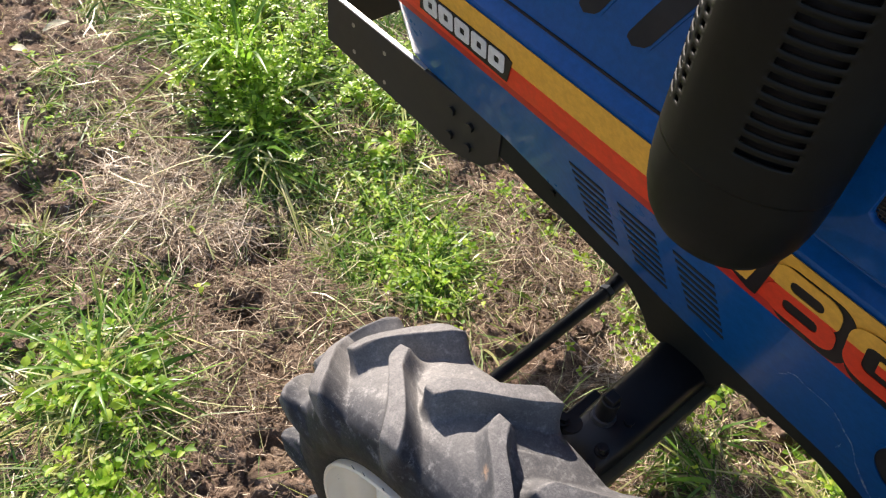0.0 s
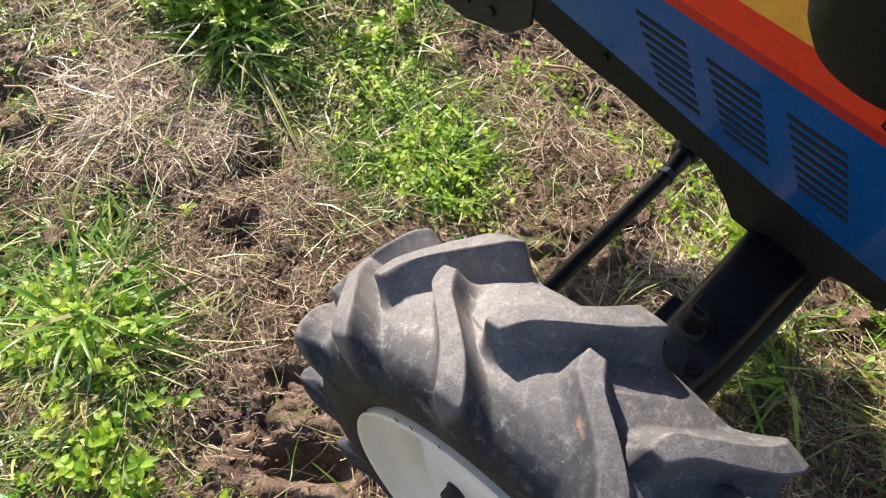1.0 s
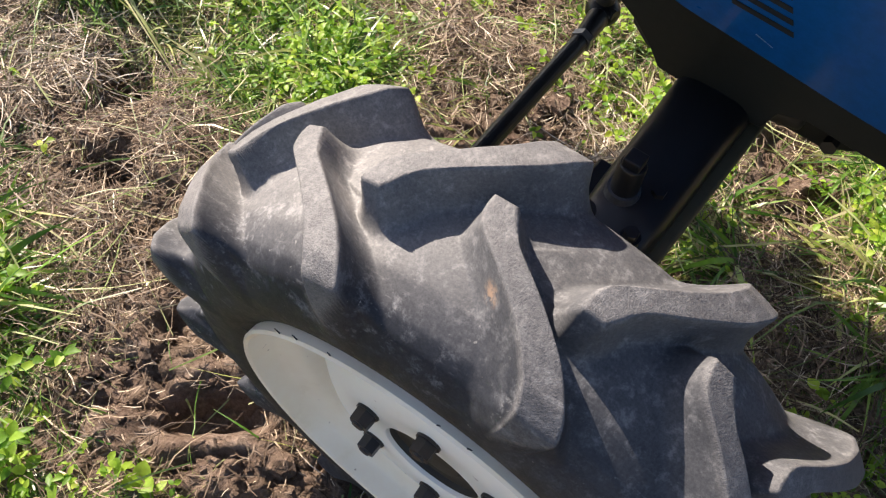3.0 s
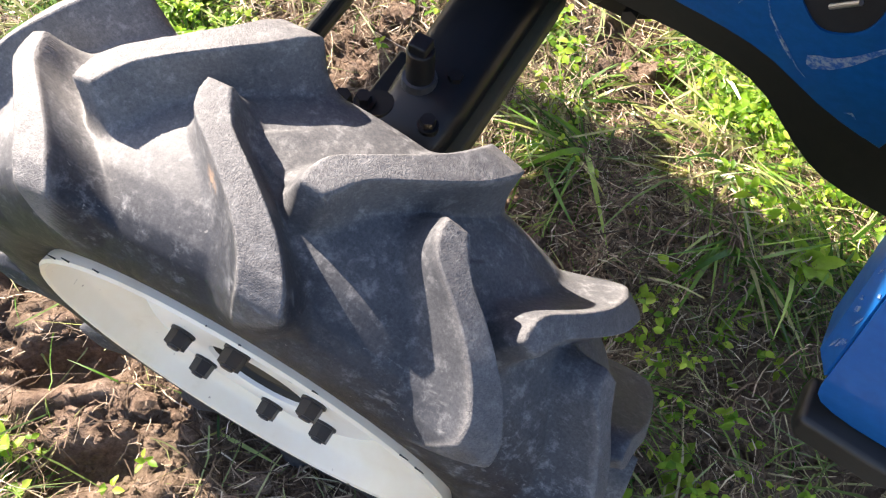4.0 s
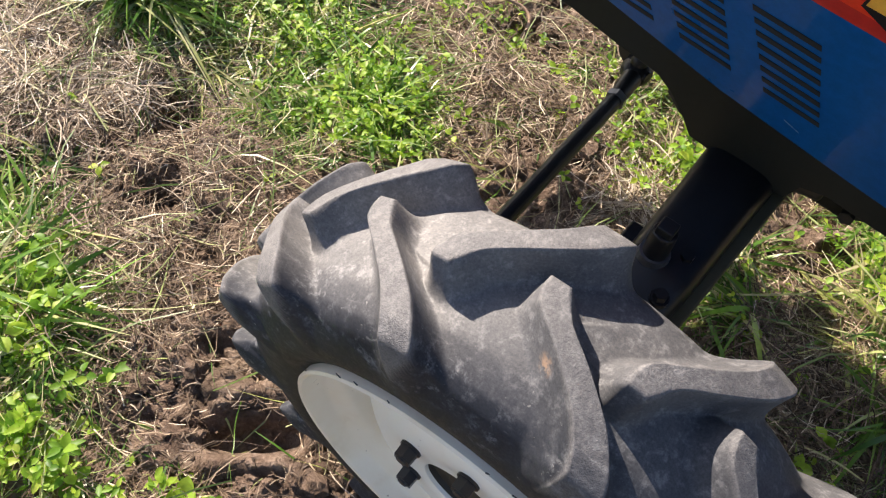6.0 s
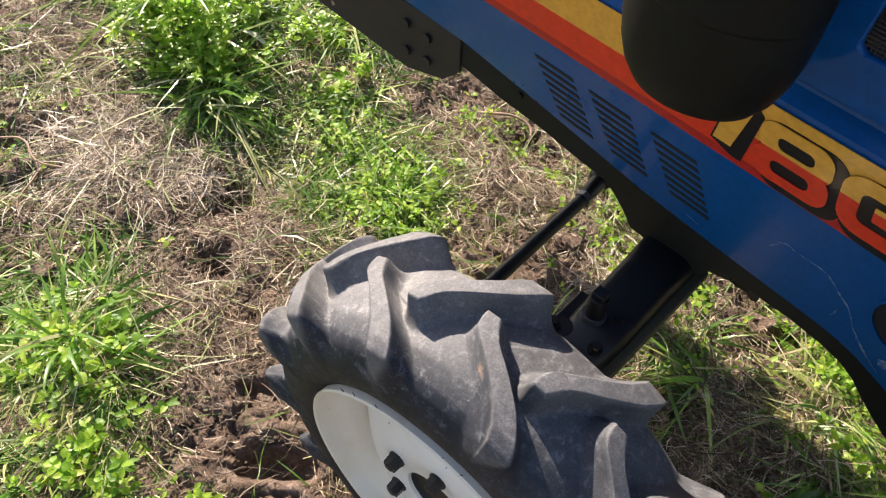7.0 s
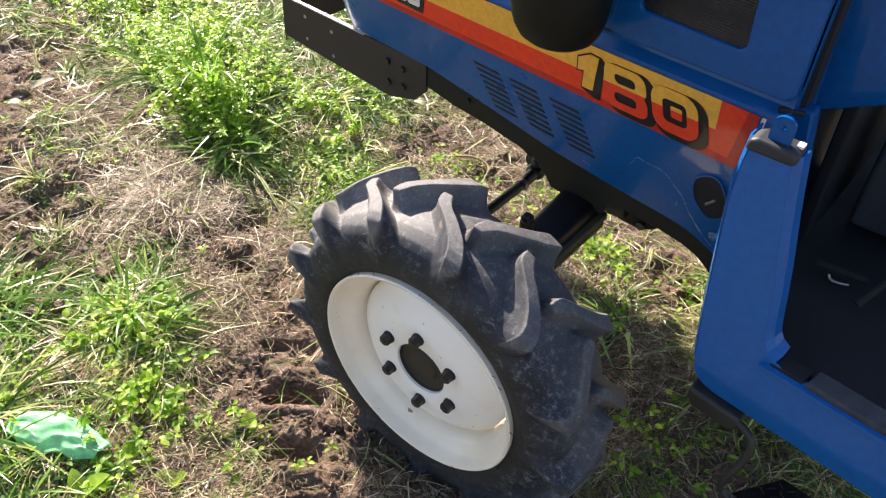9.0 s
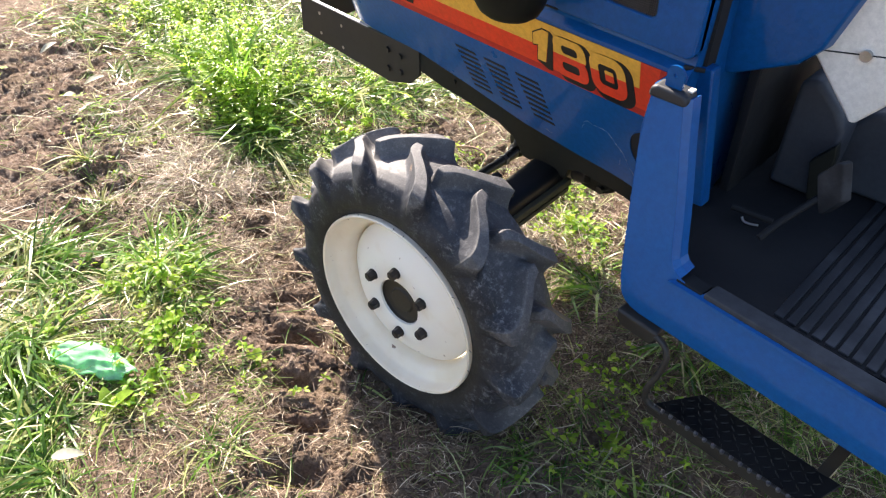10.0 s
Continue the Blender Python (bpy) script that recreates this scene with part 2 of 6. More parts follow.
    nt.links.new(gl.outputs[0], b.inputs["Roughness"])
    bump(nt, b, hs.outputs[0], 0.55, 0.0013)
    return m


def soil():
    m, nt, b = material("crumbly brown soil with thatch", 0.92, 0.0, 0.15)
    big = noise_at(nt, 3.5, 7.0, 0.65)
    mid = noise_at(nt, 22.0, 8.0, 0.7)
    fine = noise_at(nt, 160.0, 6.0, 0.75)
    base = ramp(nt, mid.outputs[0], [(0.28, (0.070, 0.046, 0.033)), (0.5, (0.225, 0.155, 0.113)), (0.7, (0.42, 0.315, 0.240))])
    thatch = ramp(nt, big.outputs[0], [(0.45, (0, 0, 0)), (0.65, (0.5, 0.5, 0.5))])
    crumbs = ramp(nt, fine.outputs[0], [(0.35, (0.6, 0.6, 0.6)), (0.7, (1.25, 1.25, 1.25))])
    col = mix(nt, thatch.outputs[0], base.outputs[0], (0.20, 0.155, 0.10))
    mul = nt.nodes.new("ShaderNodeMix")
    mul.data_type, mul.blend_type = "RGBA", "MULTIPLY"
    mul.inputs[0].default_value = 1.0
    nt.links.new(col, mul.inputs[6])
    nt.links.new(crumbs.outputs[0], mul.inputs[7])
    nt.links.new(mul.outputs[2], b.inputs["Base Color"])
    h = nt.nodes.new("ShaderNodeMath")
    h.operation = "MULTIPLY_ADD"
    h.inputs[1].default_value = 0.35
    nt.links.new(fine.outputs[0], h.inputs[0])
    nt.links.new(mid.outputs[0], h.inputs[2])
    bump(nt, b, h.outputs[0], 0.9, 0.03)
    return m


def leafy(name, stops, trans=0.45, rough=0.42, spec=0.4):
    m, nt, b = material(name, rough, 0.0, spec)
    geo = nt.nodes.new("ShaderNodeNewGeometry")
    base = ramp(nt, geo.outputs["Random Per Island"], stops)
    fine = noise_at(nt, 60.0, 3.0, 0.6)
    f = ramp(nt, fine.outputs[0], [(0.3, (0.75, 0.75, 0.75)), (0.7, (1.15, 1.15, 1.15))])
    mul = nt.nodes.new("ShaderNodeMix")
    mul.data_type, mul.blend_type = "RGBA", "MULTIPLY"
    mul.inputs[0].default_value = 1.0
    nt.links.new(base.outputs[0], mul.inputs[6])
    nt.links.new(f.outputs[0], mul.inputs[7])
    nt.links.new(mul.outputs[2], b.inputs["Base Color"])
    tr = nt.nodes.new("ShaderNodeBsdfTranslucent")
    through_col = nt.nodes.new("ShaderNodeMix")
    through_col.data_type, through_col.blend_type = "RGBA", "MULTIPLY"
    through_col.inputs[0].default_value = 1.0
    nt.links.new(mul.outputs[2], through_col.inputs[6])
    through_col.inputs[7].default_value = (1.35, 1.30, 1.0, 1)
    nt.links.new(through_col.outputs[2], tr.inputs[0])
    ms = nt.nodes.new("ShaderNodeMixShader")
    ms.inputs[0].default_value = trans
    nt.links.new(b.outputs[0], ms.inputs[1])
    nt.links.new(tr.outputs[0], ms.inputs[2])
    nt.links.new(ms.outputs[0], nt.nodes["Material Output"].inputs[0])
    return m


# RIM is tanner than DISC: warm shade inside the rim painted in
RIM = rim_paint("dusty cream rim enamel, shade painted in", [(0.3, (0.84, 0.755, 0.62)), (0.55, (0.80, 0.69, 0.53)), (0.8, (0.64, 0.51, 0.34))])
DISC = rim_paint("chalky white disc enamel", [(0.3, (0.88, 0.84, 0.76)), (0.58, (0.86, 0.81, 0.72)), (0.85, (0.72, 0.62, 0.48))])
TYRE = tyre_rubber()
SOIL = soil()
GRASS = leafy("green grass blades", [(0.0, (0.035, 0.095, 0.012)), (0.34, (0.075, 0.185, 0.024)), (0.70, (0.17, 0.33, 0.045)), (0.90, (0.36, 0.50, 0.12)), (0.97, (0.54, 0.57, 0.25)), (1.0, (0.52, 0.46, 0.26))], 0.52, 0.36, 0.5)
GRASS_PALE = leafy("yellowing grass blades", [(0.0, (0.18, 0.20, 0.06)), (0.4, (0.36, 0.39, 0.12)), (0.75, (0.50, 0.49, 0.21)), (1.0, (0.60, 0.52, 0.34))], 0.40, 0.36, 0.65)
CLOVER = leafy("green weed leaves", [(0.0, (0.10, 0.24, 0.025)), (0.5, (0.29, 0.48, 0.052)), (0.9, (0.46, 0.62, 0.09)), (1.0, (0.56, 0.65, 0.12))], 0.64, 0.45)
WEED = leafy("light green tall weed leaves", [(0.0, (0.14, 0.27, 0.035)), (0.5, (0.34, 0.52, 0.075)), (0.9, (0.50, 0.66, 0.13)), (1.0, (0.60, 0.68, 0.18))], 0.62, 0.38, 0.6)
STRAW = leafy("dry mown straw", [(0.0, (0.060, 0.042, 0.029)), (0.38, (0.160, 0.108, 0.071)), (0.70, (0.265, 0.190, 0.126)), (0.88, (0.46, 0.355, 0.24)), (0.97, (0.78, 0.68, 0.52)), (0.98, (0.20, 0.23, 0.08)), (1.0, (0.30, 0.32, 0.13))], 0.18, 0.55, 0.3)
STRAW_PALE = leafy("bleached hay", [(0.0, (0.26, 0.20, 0.14)), (0.5, (0.44, 0.36, 0.27)), (1.0, (0.68, 0.60, 0.48))], 0.15, 0.5)
CLOD = SOIL
CUT = leafy("half-dry cut grass", [(0.0, (0.09, 0.15, 0.035)), (0.5, (0.22, 0.29, 0.09)), (0.85, (0.42, 0.43, 0.21)), (1.0, (0.54, 0.48, 0.31))], 0.3, 0.36)
PALE = leafy("pale dried leaf", [(0.0, (0.48, 0.47, 0.33)), (1.0, (0.58, 0.55, 0.42))], 0.25, 0.55)
DRY = painted("dry root bark", (0.36, 0.22, 0.14), (0.45, 0.36, 0.26), 0.4, 0.8, 0.0)
BAG = leafy("thin green plastic film", [(0.0, (0.40, 0.76, 0.52)), (1.0, (0.48, 0.81, 0.60))], 0.6, 0.35)


# ---- mesh helpers ----
def mesh_of(name, verts, faces, smooth=False):
    me = bpy.data.meshes.new(name)
    me.from_pydata([tuple(v) for v in verts], [], faces)
    me.update()
    if smooth:
        me.polygons.foreach_set("use_smooth", [True] * len(me.polygons))
    return me


def quad_mesh(name, verts, quads):
    """A smooth mesh of quads from arrays."""
    me = bpy.data.meshes.new(name)
    me.vertices.add(len(verts))
    me.vertices.foreach_set("co", np.asarray(verts, np.float32).ravel())
    me.loops.add(quads.size)
    me.loops.foreach_set("vertex_index", quads.astype(np.int32).ravel())
    me.polygons.add(len(quads))
    me.polygons.foreach_set("loop_start", np.arange(0, quads.size, 4, dtype=np.int32))
    me.polygons.foreach_set("loop_total", np.full(len(quads), 4, dtype=np.int32))
    me.polygons.foreach_set("use_smooth", np.ones(len(quads), dtype=bool))
    me.update(calc_edges=True)
    me.validate()
    return me


def part(name, data, mat, parent, label=""):
    if isinstance(data, bmesh.types.BMesh):
        me = bpy.data.meshes.new(name)
        bmesh.ops.recalc_face_normals(data, faces=data.faces)
        data.to_mesh(me)
        data.free()
    else:
        me = data
    mats = mat if isinstance(mat, (list, tuple)) else [mat]
    for one in mats:
        me.materials.append(one)
    ob = new(name, me)
    ob.parent = parent
    if parent is not None:
        bpy.context.view_layer.update()
        ob.matrix_parent_inverse = parent.matrix_world.inverted()
    if label:
        tagged(ob, label)
    return ob


def soften(ob, width, segments=2):
    mod = ob.modifiers.new("edges", "BEVEL")
    mod.width, mod.segments, mod.limit_method, mod.angle_limit = width, segments, "ANGLE", radians(35)
    for p in ob.data.polygons:
        p.use_smooth = True
    wn = ob.modifiers.new("normals", "WEIGHTED_NORMAL")
    wn.keep_sharp = True
    return ob


def box(lo, hi, bm=None):
    bm = bm or bmesh.new()
    m = Matrix.Translation([(a + b) / 2 for a, b in zip(lo, hi)]) @ Matrix.Diagonal([abs(b - a) for a, b in zip(lo, hi)] + [1])
    bmesh.ops.create_cube(bm, size=1.0, matrix=m)
    return bm


def rod(a, b, r1, r2=None, seg=20, bm=None):
    bm = bm or bmesh.new()
    a, b = Vector(a), Vector(b)
    turn = (b - a).to_track_quat("Z", "Y").to_matrix().to_4x4()
    bmesh.ops.create_cone(bm, cap_ends=True, segments=seg, radius1=r1, radius2=r1 if r2 is None else r2, depth=(b - a).length,
                          matrix=Matrix.Translation((a + b) / 2) @ turn)
    return bm


def prism(outline, thick, place, bm=None):
    """A flat outline [(u, v)] made solid: place(u, v, d) gives the world point at depth d."""
    bm = bm or bmesh.new()
    front = [bm.verts.new(place(u, v, 0.0)) for u, v in outline]
    back = [bm.verts.new(place(u, v, thick)) for u, v in outline]
    n = len(outline)
    bm.faces.new(front)
    bm.faces.new(back[::-1])
    for i in range(n):
        bm.faces.new((front[i], back[i], back[(i + 1) % n], front[(i + 1) % n]))
    return bm


def ring(outer, inner, thick, place, bm=None):
    """A solid flat ring between two outlines with the same number of points."""
    bm = bm or bmesh.new()
    rows = []
    for outline, d in ((outer, 0.0), (inner, 0.0), (inner, thick), (outer, thick)):
        rows.append([bm.verts.new(place(u, v, d)) for u, v in outline])
    n = len(outer)
    for k in range(4):
        a, b = rows[k], rows[(k + 1) % 4]
        for i in range(n):
            bm.faces.new((a[i], a[(i + 1) % n], b[(i + 1) % n], b[i]))
    return bm


def round_rect(x0, z0, x1, z1, r, seg=6, shear=0.0):
    pts = []
    for cx, cz, start in ((x1 - r, z1 - r, 0), (x0 + r, z1 - r, 90), (x0 + r, z0 + r, 180), (x1 - r, z0 + r, 270)):
        for i in range(seg + 1):
            a = radians(start + 90 * i / seg)
            pts.append((cx + r * math.cos(a), cz + r * math.sin(a)))
    zc = (z0 + z1) / 2
    return [(x + shear * (z - zc), z) for x, z in pts]


def lathe(profile, seg, closed=True):
    """Profile [(w, r)] turned round the y axis."""
    verts, faces = [], []
    n = len(profile)
    for i in range(seg):
        a = 2 * math.pi * i / seg
        verts += [(r * math.sin(a), w, r * math.cos(a)) for w, r in profile]
    for i in range(seg):
        j = (i + 1) % seg
        for k in range(n if closed else n - 1):
            k2 = (k + 1) % n
            faces.append((i * n + k, i * n + k2, j * n + k2, j * n + k))
    return verts, faces


def tube_path(points, radius, seg=12):
    """A round bar along points."""
    cu = bpy.data.curves.new("bar", "CURVE")
    cu.dimensions, cu.bevel_depth, cu.bevel_resolution, cu.use_fill_caps = "3D", radius, 3, True
    sp = cu.splines.new("BEZIER")
    sp.bezier_points.add(len(points) - 1)
    for bp, p in zip(sp.bezier_points, points):
        bp.co, bp.handle_left_type, bp.handle_right_type = p, "AUTO", "AUTO"
    ob = bpy.data.objects.new("bar", cu)
    me = bpy.data.meshes.new_from_object(ob)
    bpy.data.objects.remove(ob)
    bpy.data.curves.remove(cu)
    me.materials.clear()
    return me


def interp(x, table):
    return float(np.interp(x, [a for a, _ in table], [b for _, b in table]))


# ---- ground ----
HOLES = [(-0.655, 0.130, 0.042, 0.050), (-0.775, 0.262, 0.055, 0.055), (-1.26, -0.02, 0.10, 0.030), (-1.02, -0.17, 0.08, 0.028), (-1.12, 0.02, 0.05, 0.02),
         (-0.40, 0.86, 0.08, 0.022), (0.17, 0.84, 0.06, 0.030), (0.24, 0.74, 0.05, 0.022), (-0.62, 0.87, 0.07, 0.02)]
MOUNDS = [(-1.40, 0.50, 0.40, 0.05), (-0.62, -0.20, 0.22, 0.02), (-0.50, 0.50, 0.25, 0.015), (-0.64, 0.22, 0.08, 0.022), (-0.95, 0.12, 0.16, 0.015), (-0.86, 0.20, 0.05, 0.015)]
# prints that the tyre lugs have pressed: middle, half length, half width, depth
PRINTS = [(-0.243, -0.046, 0.070, 0.024, 0.050), (-0.140, -0.140, 0.062, 0.024, 0.042), (-0.020, -0.205, 0.058, 0.024, 0.040), (-0.355, 0.035, 0.060, 0.020, 0.028), (0.075, -0.285, 0.055, 0.026, 0.036)]
RIDGES = [(-0.210, -0.080, 0.066, 0.014, 0.020), (-0.100, -0.178, 0.060, 0.014, 0.018), (-0.290, -0.006, 0.055, 0.013, 0.014)]
# bare, broken earth: middle, spread; the last three darken shaded ground
BARE = [(-1.22, -0.08, 0.22), (-0.74, 0.18, 0.13), (-1.0, -0.22, 0.14), (-0.23, -0.06, 0.14), (-0.04, -0.15, 0.12), (-0.42, 0.86, 0.17), (0.19, 0.77, 0.13), (0.25, 0.70, 0.07), (-2.1, 0.25, 0.4), (-0.42, 0.04, 0.12), (0.13, -0.20, 0.13),
        (-1.61, 0.02, 0.20), (-1.35, 0.05, 0.25), (-0.86, 0.02, 0.10), (-0.36, -0.06, 0.15), (0.05, -0.29, 0.18), (-0.10, -0.12, 0.15), (-0.54, 0.08, 0.10), (-1.55, -0.15, 0.28), (-2.0, 0.05, 0.38), (-0.30, 0.80, 0.12), (0.16, 0.50, 0.08), (0.46, 0.30, 0.12), (-0.72, 0.87, 0.13), (0.25, 0.46, 0.10), (0.52, 0.48, 0.10), (-0.85, -0.28, 0.07), (-0.20, 0.62, 0.12), (-1.15, 0.12, 0.10), (0.44, 0.50, 0.07), (0.42, 0.02, 0.16), (0.36, -0.22, 0.14), (0.60, -0.10, 0.15)]
LATTICE = np.random.default_rng(3).uniform(-1, 1, (512, 512))


def value_noise(x, y):
    xi, yi = np.floor(x).astype(int), np.floor(y).astype(int)
    fx, fy = x - xi, y - yi
    fx, fy = fx * fx * (3 - 2 * fx), fy * fy * (3 - 2 * fy)
    p = lambda i, j: LATTICE[(xi + i) % 512, (yi + j) % 512]
    return (p(0, 0) * (1 - fx) + p(1, 0) * fx) * (1 - fy) + (p(0, 1) * (1 - fx) + p(1, 1) * fx) * fy


def turned(x, y, cx, cy):
    u, w = (x - cx) * 0.75 + (y - cy) * 0.66, -(x - cx) * 0.66 + (y - cy) * 0.75
    return u, w


def bareness(x, y):
    b = np.zeros_like(x)
    for cx, cy, r in BARE:
        b = np.maximum(b, np.exp(-((x - cx) ** 2 + (y - cy) ** 2) / r ** 2))
    return np.clip(b + 0.25 * value_noise(x * 5, y * 5 + 40), 0, 1)


def pressed(x, y):
    """How far a place lies inside a print or its ridge, where the soil is smoothed."""
    k = np.zeros_like(x)
    for cx, cy, a, b, d in PRINTS + RIDGES:
        u, w = turned(x, y, cx, cy)
        k = np.maximum(k, np.exp(-((u / (a * 1.1)) ** 6 + (w / (b * 1.4)) ** 6)))
    return k


def crumbled(x, y, size, shift):
    """Broken lumps of about the given size, with crevices between: heights 0 to 1."""
    u, v = x / size + shift, y / size + shift * 0.7
    iu, iv = np.floor(u).astype(int), np.floor(v).astype(int)
    first, second, tall = np.full(x.shape, 9.0), np.full(x.shape, 9.0), np.zeros(x.shape)
    for di in (-1, 0, 1):
        for dj in (-1, 0, 1):
            ci, cj = iu + di, iv + dj
            px = ci + 0.5 + 0.46 * LATTICE[ci % 512, cj % 512]
            py = cj + 0.5 + 0.46 * LATTICE[(ci + 131) % 512, (cj + 71) % 512]
            r = np.hypot(u - px, v - py)
            near = r < first
            second = np.where(near, first, np.minimum(second, r))
            tall = np.where(near, 0.5 + 0.5 * LATTICE[(ci + 37) % 512, (cj + 211) % 512], tall)
            first = np.where(near, r, first)
    edge = np.clip((second - first) / 0.30, 0, 1)
    return (0.25 + 0.75 * tall) * np.sqrt(edge) * np.clip(1 - 0.55 * first ** 2, 0, 1)


def shape_of(x, y):
    """Height of the soil at arrays x, y."""
    h = 0.010 * np.sin(1.9 * x + 0.7) * np.cos(2.3 * y - 0.4)
    h = h + 0.006 * np.sin(7.3 * x + 3.1 * y) * np.sin(6.1 * y - 2.2 * x + 1.0)
    for cx, cy, r, d in HOLES:
        wob = 1 + 0.35 * value_noise(x * 22 + cx * 9, y * 22)
        h = h - d * np.exp(-((((x - cx) ** 2 + (y - cy) ** 2) / (r * wob) ** 2) ** 2))
    for cx, cy, r, d in MOUNDS:
        h = h + d * np.exp(-((x - cx) ** 2 + (y - cy) ** 2) / r ** 2)
    for sign, table in ((-1, PRINTS), (1, RIDGES)):
        for cx, cy, a, b, d in table:
            u, w = turned(x, y, cx, cy)
            w = w + 0.004 * value_noise(x * 40, y * 40)
            h = h + sign * d * np.exp(-((u / a) ** 6 + (w / b) ** 4))
    # the wheel has pressed a shallow bed
    h = h - 0.040 * np.exp(-(((x - 0.07) / 0.20) ** 4 + ((y - 0.09) / 0.14) ** 4))
    bare = bareness(x, y)
    wx = x + 0.018 * value_noise(x * 16, y * 16) + 0.006 * value_noise(x * 60, y * 60)
    wy = y + 0.018 * value_noise(x * 16 + 50, y * 16) + 0.006 * value_noise(x * 60 + 9, y * 60)
    lump = 0.032 * crumbled(wx, wy, 0.085, 60.0) + 0.011 * crumbled(wx, wy, 0.036, 90.0) + 0.0028 * crumbled(wx, wy, 0.014, 20.0)
    lump = lump + 0.004 * value_noise(x * 110, y * 110)
    return h + (lump - 0.018) * (0.30 + 0.95 * bare) * (1 - 0.85 * pressed(x, y))


xs = np.concatenate([np.arange(-2.75, -1.45, 0.009), np.arange(-1.45, 0.72, 0.0045), np.arange(0.72, 1.40, 0.010)])
ys = np.concatenate([np.arange(-1.00, -0.66, 0.009), np.arange(-0.66, 0.98, 0.0045), np.arange(0.98, 2.35, 0.010)])
GXX, GYY = np.meshgrid(xs, ys, indexing="ij")
GZZ = shape_of(GXX, GYY)


def ground_height(x, y):
    """The soil under arrays x, y, read off the sheet."""
    x, y = np.asarray(x, float), np.asarray(y, float)
    u = np.clip(np.interp(x, xs, np.arange(len(xs))), 0, len(xs) - 1.001)
    v = np.clip(np.interp(y, ys, np.arange(len(ys))), 0, len(ys) - 1.001)
    i, j = u.astype(int), v.astype(int)
    fu, fv = u - i, v - j
    inside = (x > xs[0]) & (x < xs[-1]) & (y > ys[0]) & (y < ys[-1])
    return inside * ((GZZ[i, j] * (1 - fu) + GZZ[i + 1, j] * fu) * (1 - fv) + (GZZ[i, j + 1] * (1 - fu) + GZZ[i + 1, j + 1] * fu) * fv)


def soil_sheet():
    ax = np.concatenate([-np.geomspace(3.0, 400, 22)[::-1], xs, np.geomspace(1.5, 400, 22)])
    ay = np.concatenate([-np.geomspace(1.05, 400, 22)[::-1], ys, np.geomspace(2.45, 400, 22)])
    gx, gy = np.meshgrid(ax, ay, indexing="ij")
    gz = np.zeros_like(gx)
    gz[22:22 + len(xs), 22:22 + len(ys)] = GZZ
    nx, ny = gx.shape
    verts = np.stack([gx, gy, gz], -1).reshape(-1, 3)
    i, j = np.meshgrid(np.arange(nx - 1), np.arange(ny - 1), indexing="ij")
    o = (i * ny + j).ravel()
    quads = np.stack([o, o + ny, o + ny + 1, o + 1], -1)
    ob = part("ground", quad_mesh("ground", verts, quads), SOIL, None)
    tagged(ob, "trampled brown soil with clods, mown straw and patchy grass", "ground", kind="structure")
    return ob


soil_sheet()

# ---- tractor ----
tractor = new("tractor")
tractor.location = (0.3, 0.63, 0.0)
tagged(tractor, "compact blue farm tractor with yellow and red stripes on rough grass", "tractor")
bpy.context.view_layer.update()
MID = 0.66            # the tractor's middle line at its nose


def side_y(x, z):
    """The near flank of the bonnet, leaning in towards the ground."""
    return 0.5927 - 0.0926 * x - 0.3105 * z


def mid_y(x):
    return MID - 0.0926 * (x + 0.5)


LOW = [(-0.60, 0.60), (-0.55, 0.575), (-0.50, 0.562), (-0.30, 0.560), (-0.13, 0.535), (0.03, 0.508), (0.19, 0.497), (0.28, 0.494), (0.31, 0.491), (0.335, 0.485),
       (0.36, 0.472), (0.385, 0.457), (0.41, 0.446), (0.44, 0.438), (0.47, 0.433), (0.50, 0.430)]
INSET = [(-0.63, 0.13), (-0.62, 0.085), (-0.60, 0.045), (-0.57, 0.012), (-0.54, 0.0), (0.5, 0.0)]
HOOD_TOP = [(-0.63, 0.90), (-0.5, 0.955), (-0.2, 0.985), (0.44, 1.02)]


def hood():
    xs = [-0.63, -0.625, -0.615, -0.60, -0.585, -0.57, -0.555, -0.54] + [-0.52 + i * 0.024 for i in range(41)]
    rows = []
    for x in xs:
        lo, top, ins = interp(x, LOW), interp(x, HOOD_TOP), interp(x, INSET)
        y79 = side_y(x, 0.79)
        near = [(side_y(x, z), z) for z in [lo + (0.785 - lo) * k / 6 for k in range(7)]]
        near += [(y79 + 0.004, 0.795), (y79 + 0.012, 0.800), (y79 + 0.019, 0.806), (y79 + 0.022, 0.815)]
        span = top - 0.815
        near += [(y79 + 0.024, 0.815 + span * 0.25), (y79 + 0.027, 0.815 + span * 0.5), (y79 + 0.034, 0.815 + span * 0.72), (y79 + 0.05, 0.815 + span * 0.88),
                 (y79 + 0.08, 0.815 + span * 0.96), (y79 + 0.14, top)]
        near = [(y + ins, z) for y, z in near]
        m = mid_y(x)
        far = [(2 * m - y, z) for y, z in near[::-1]]
        rows.append([(x, y, z) for y, z in near + [(m, top + 0.004)] + far])
    n = len(rows[0])
    verts = [p for r in rows for p in r]
    faces = [(i * n + k, (i + 1) * n + k, (i + 1) * n + k + 1, i * n + k + 1) for i in range(len(rows) - 1) for k in range(n - 1)]
    faces.append(tuple(range(n)))
    faces.append(tuple((len(rows) - 1) * n + k for k in range(n))[::-1])
    ob = part("bonnet", mesh_of("bonnet", verts, faces), BLUE, tractor, "glossy blue steel bonnet with slanted flanks")
    for p in ob.data.polygons:
        p.use_smooth = True
    ob.data.set_sharp_from_angle(angle=radians(28))
    return ob


bonnet = hood()


def on_side(out):
    """Maps (x, z, depth) to the flank, out metres proud of it."""
    return lambda x, z, d: (x, side_y(x, z) - out + d, z)


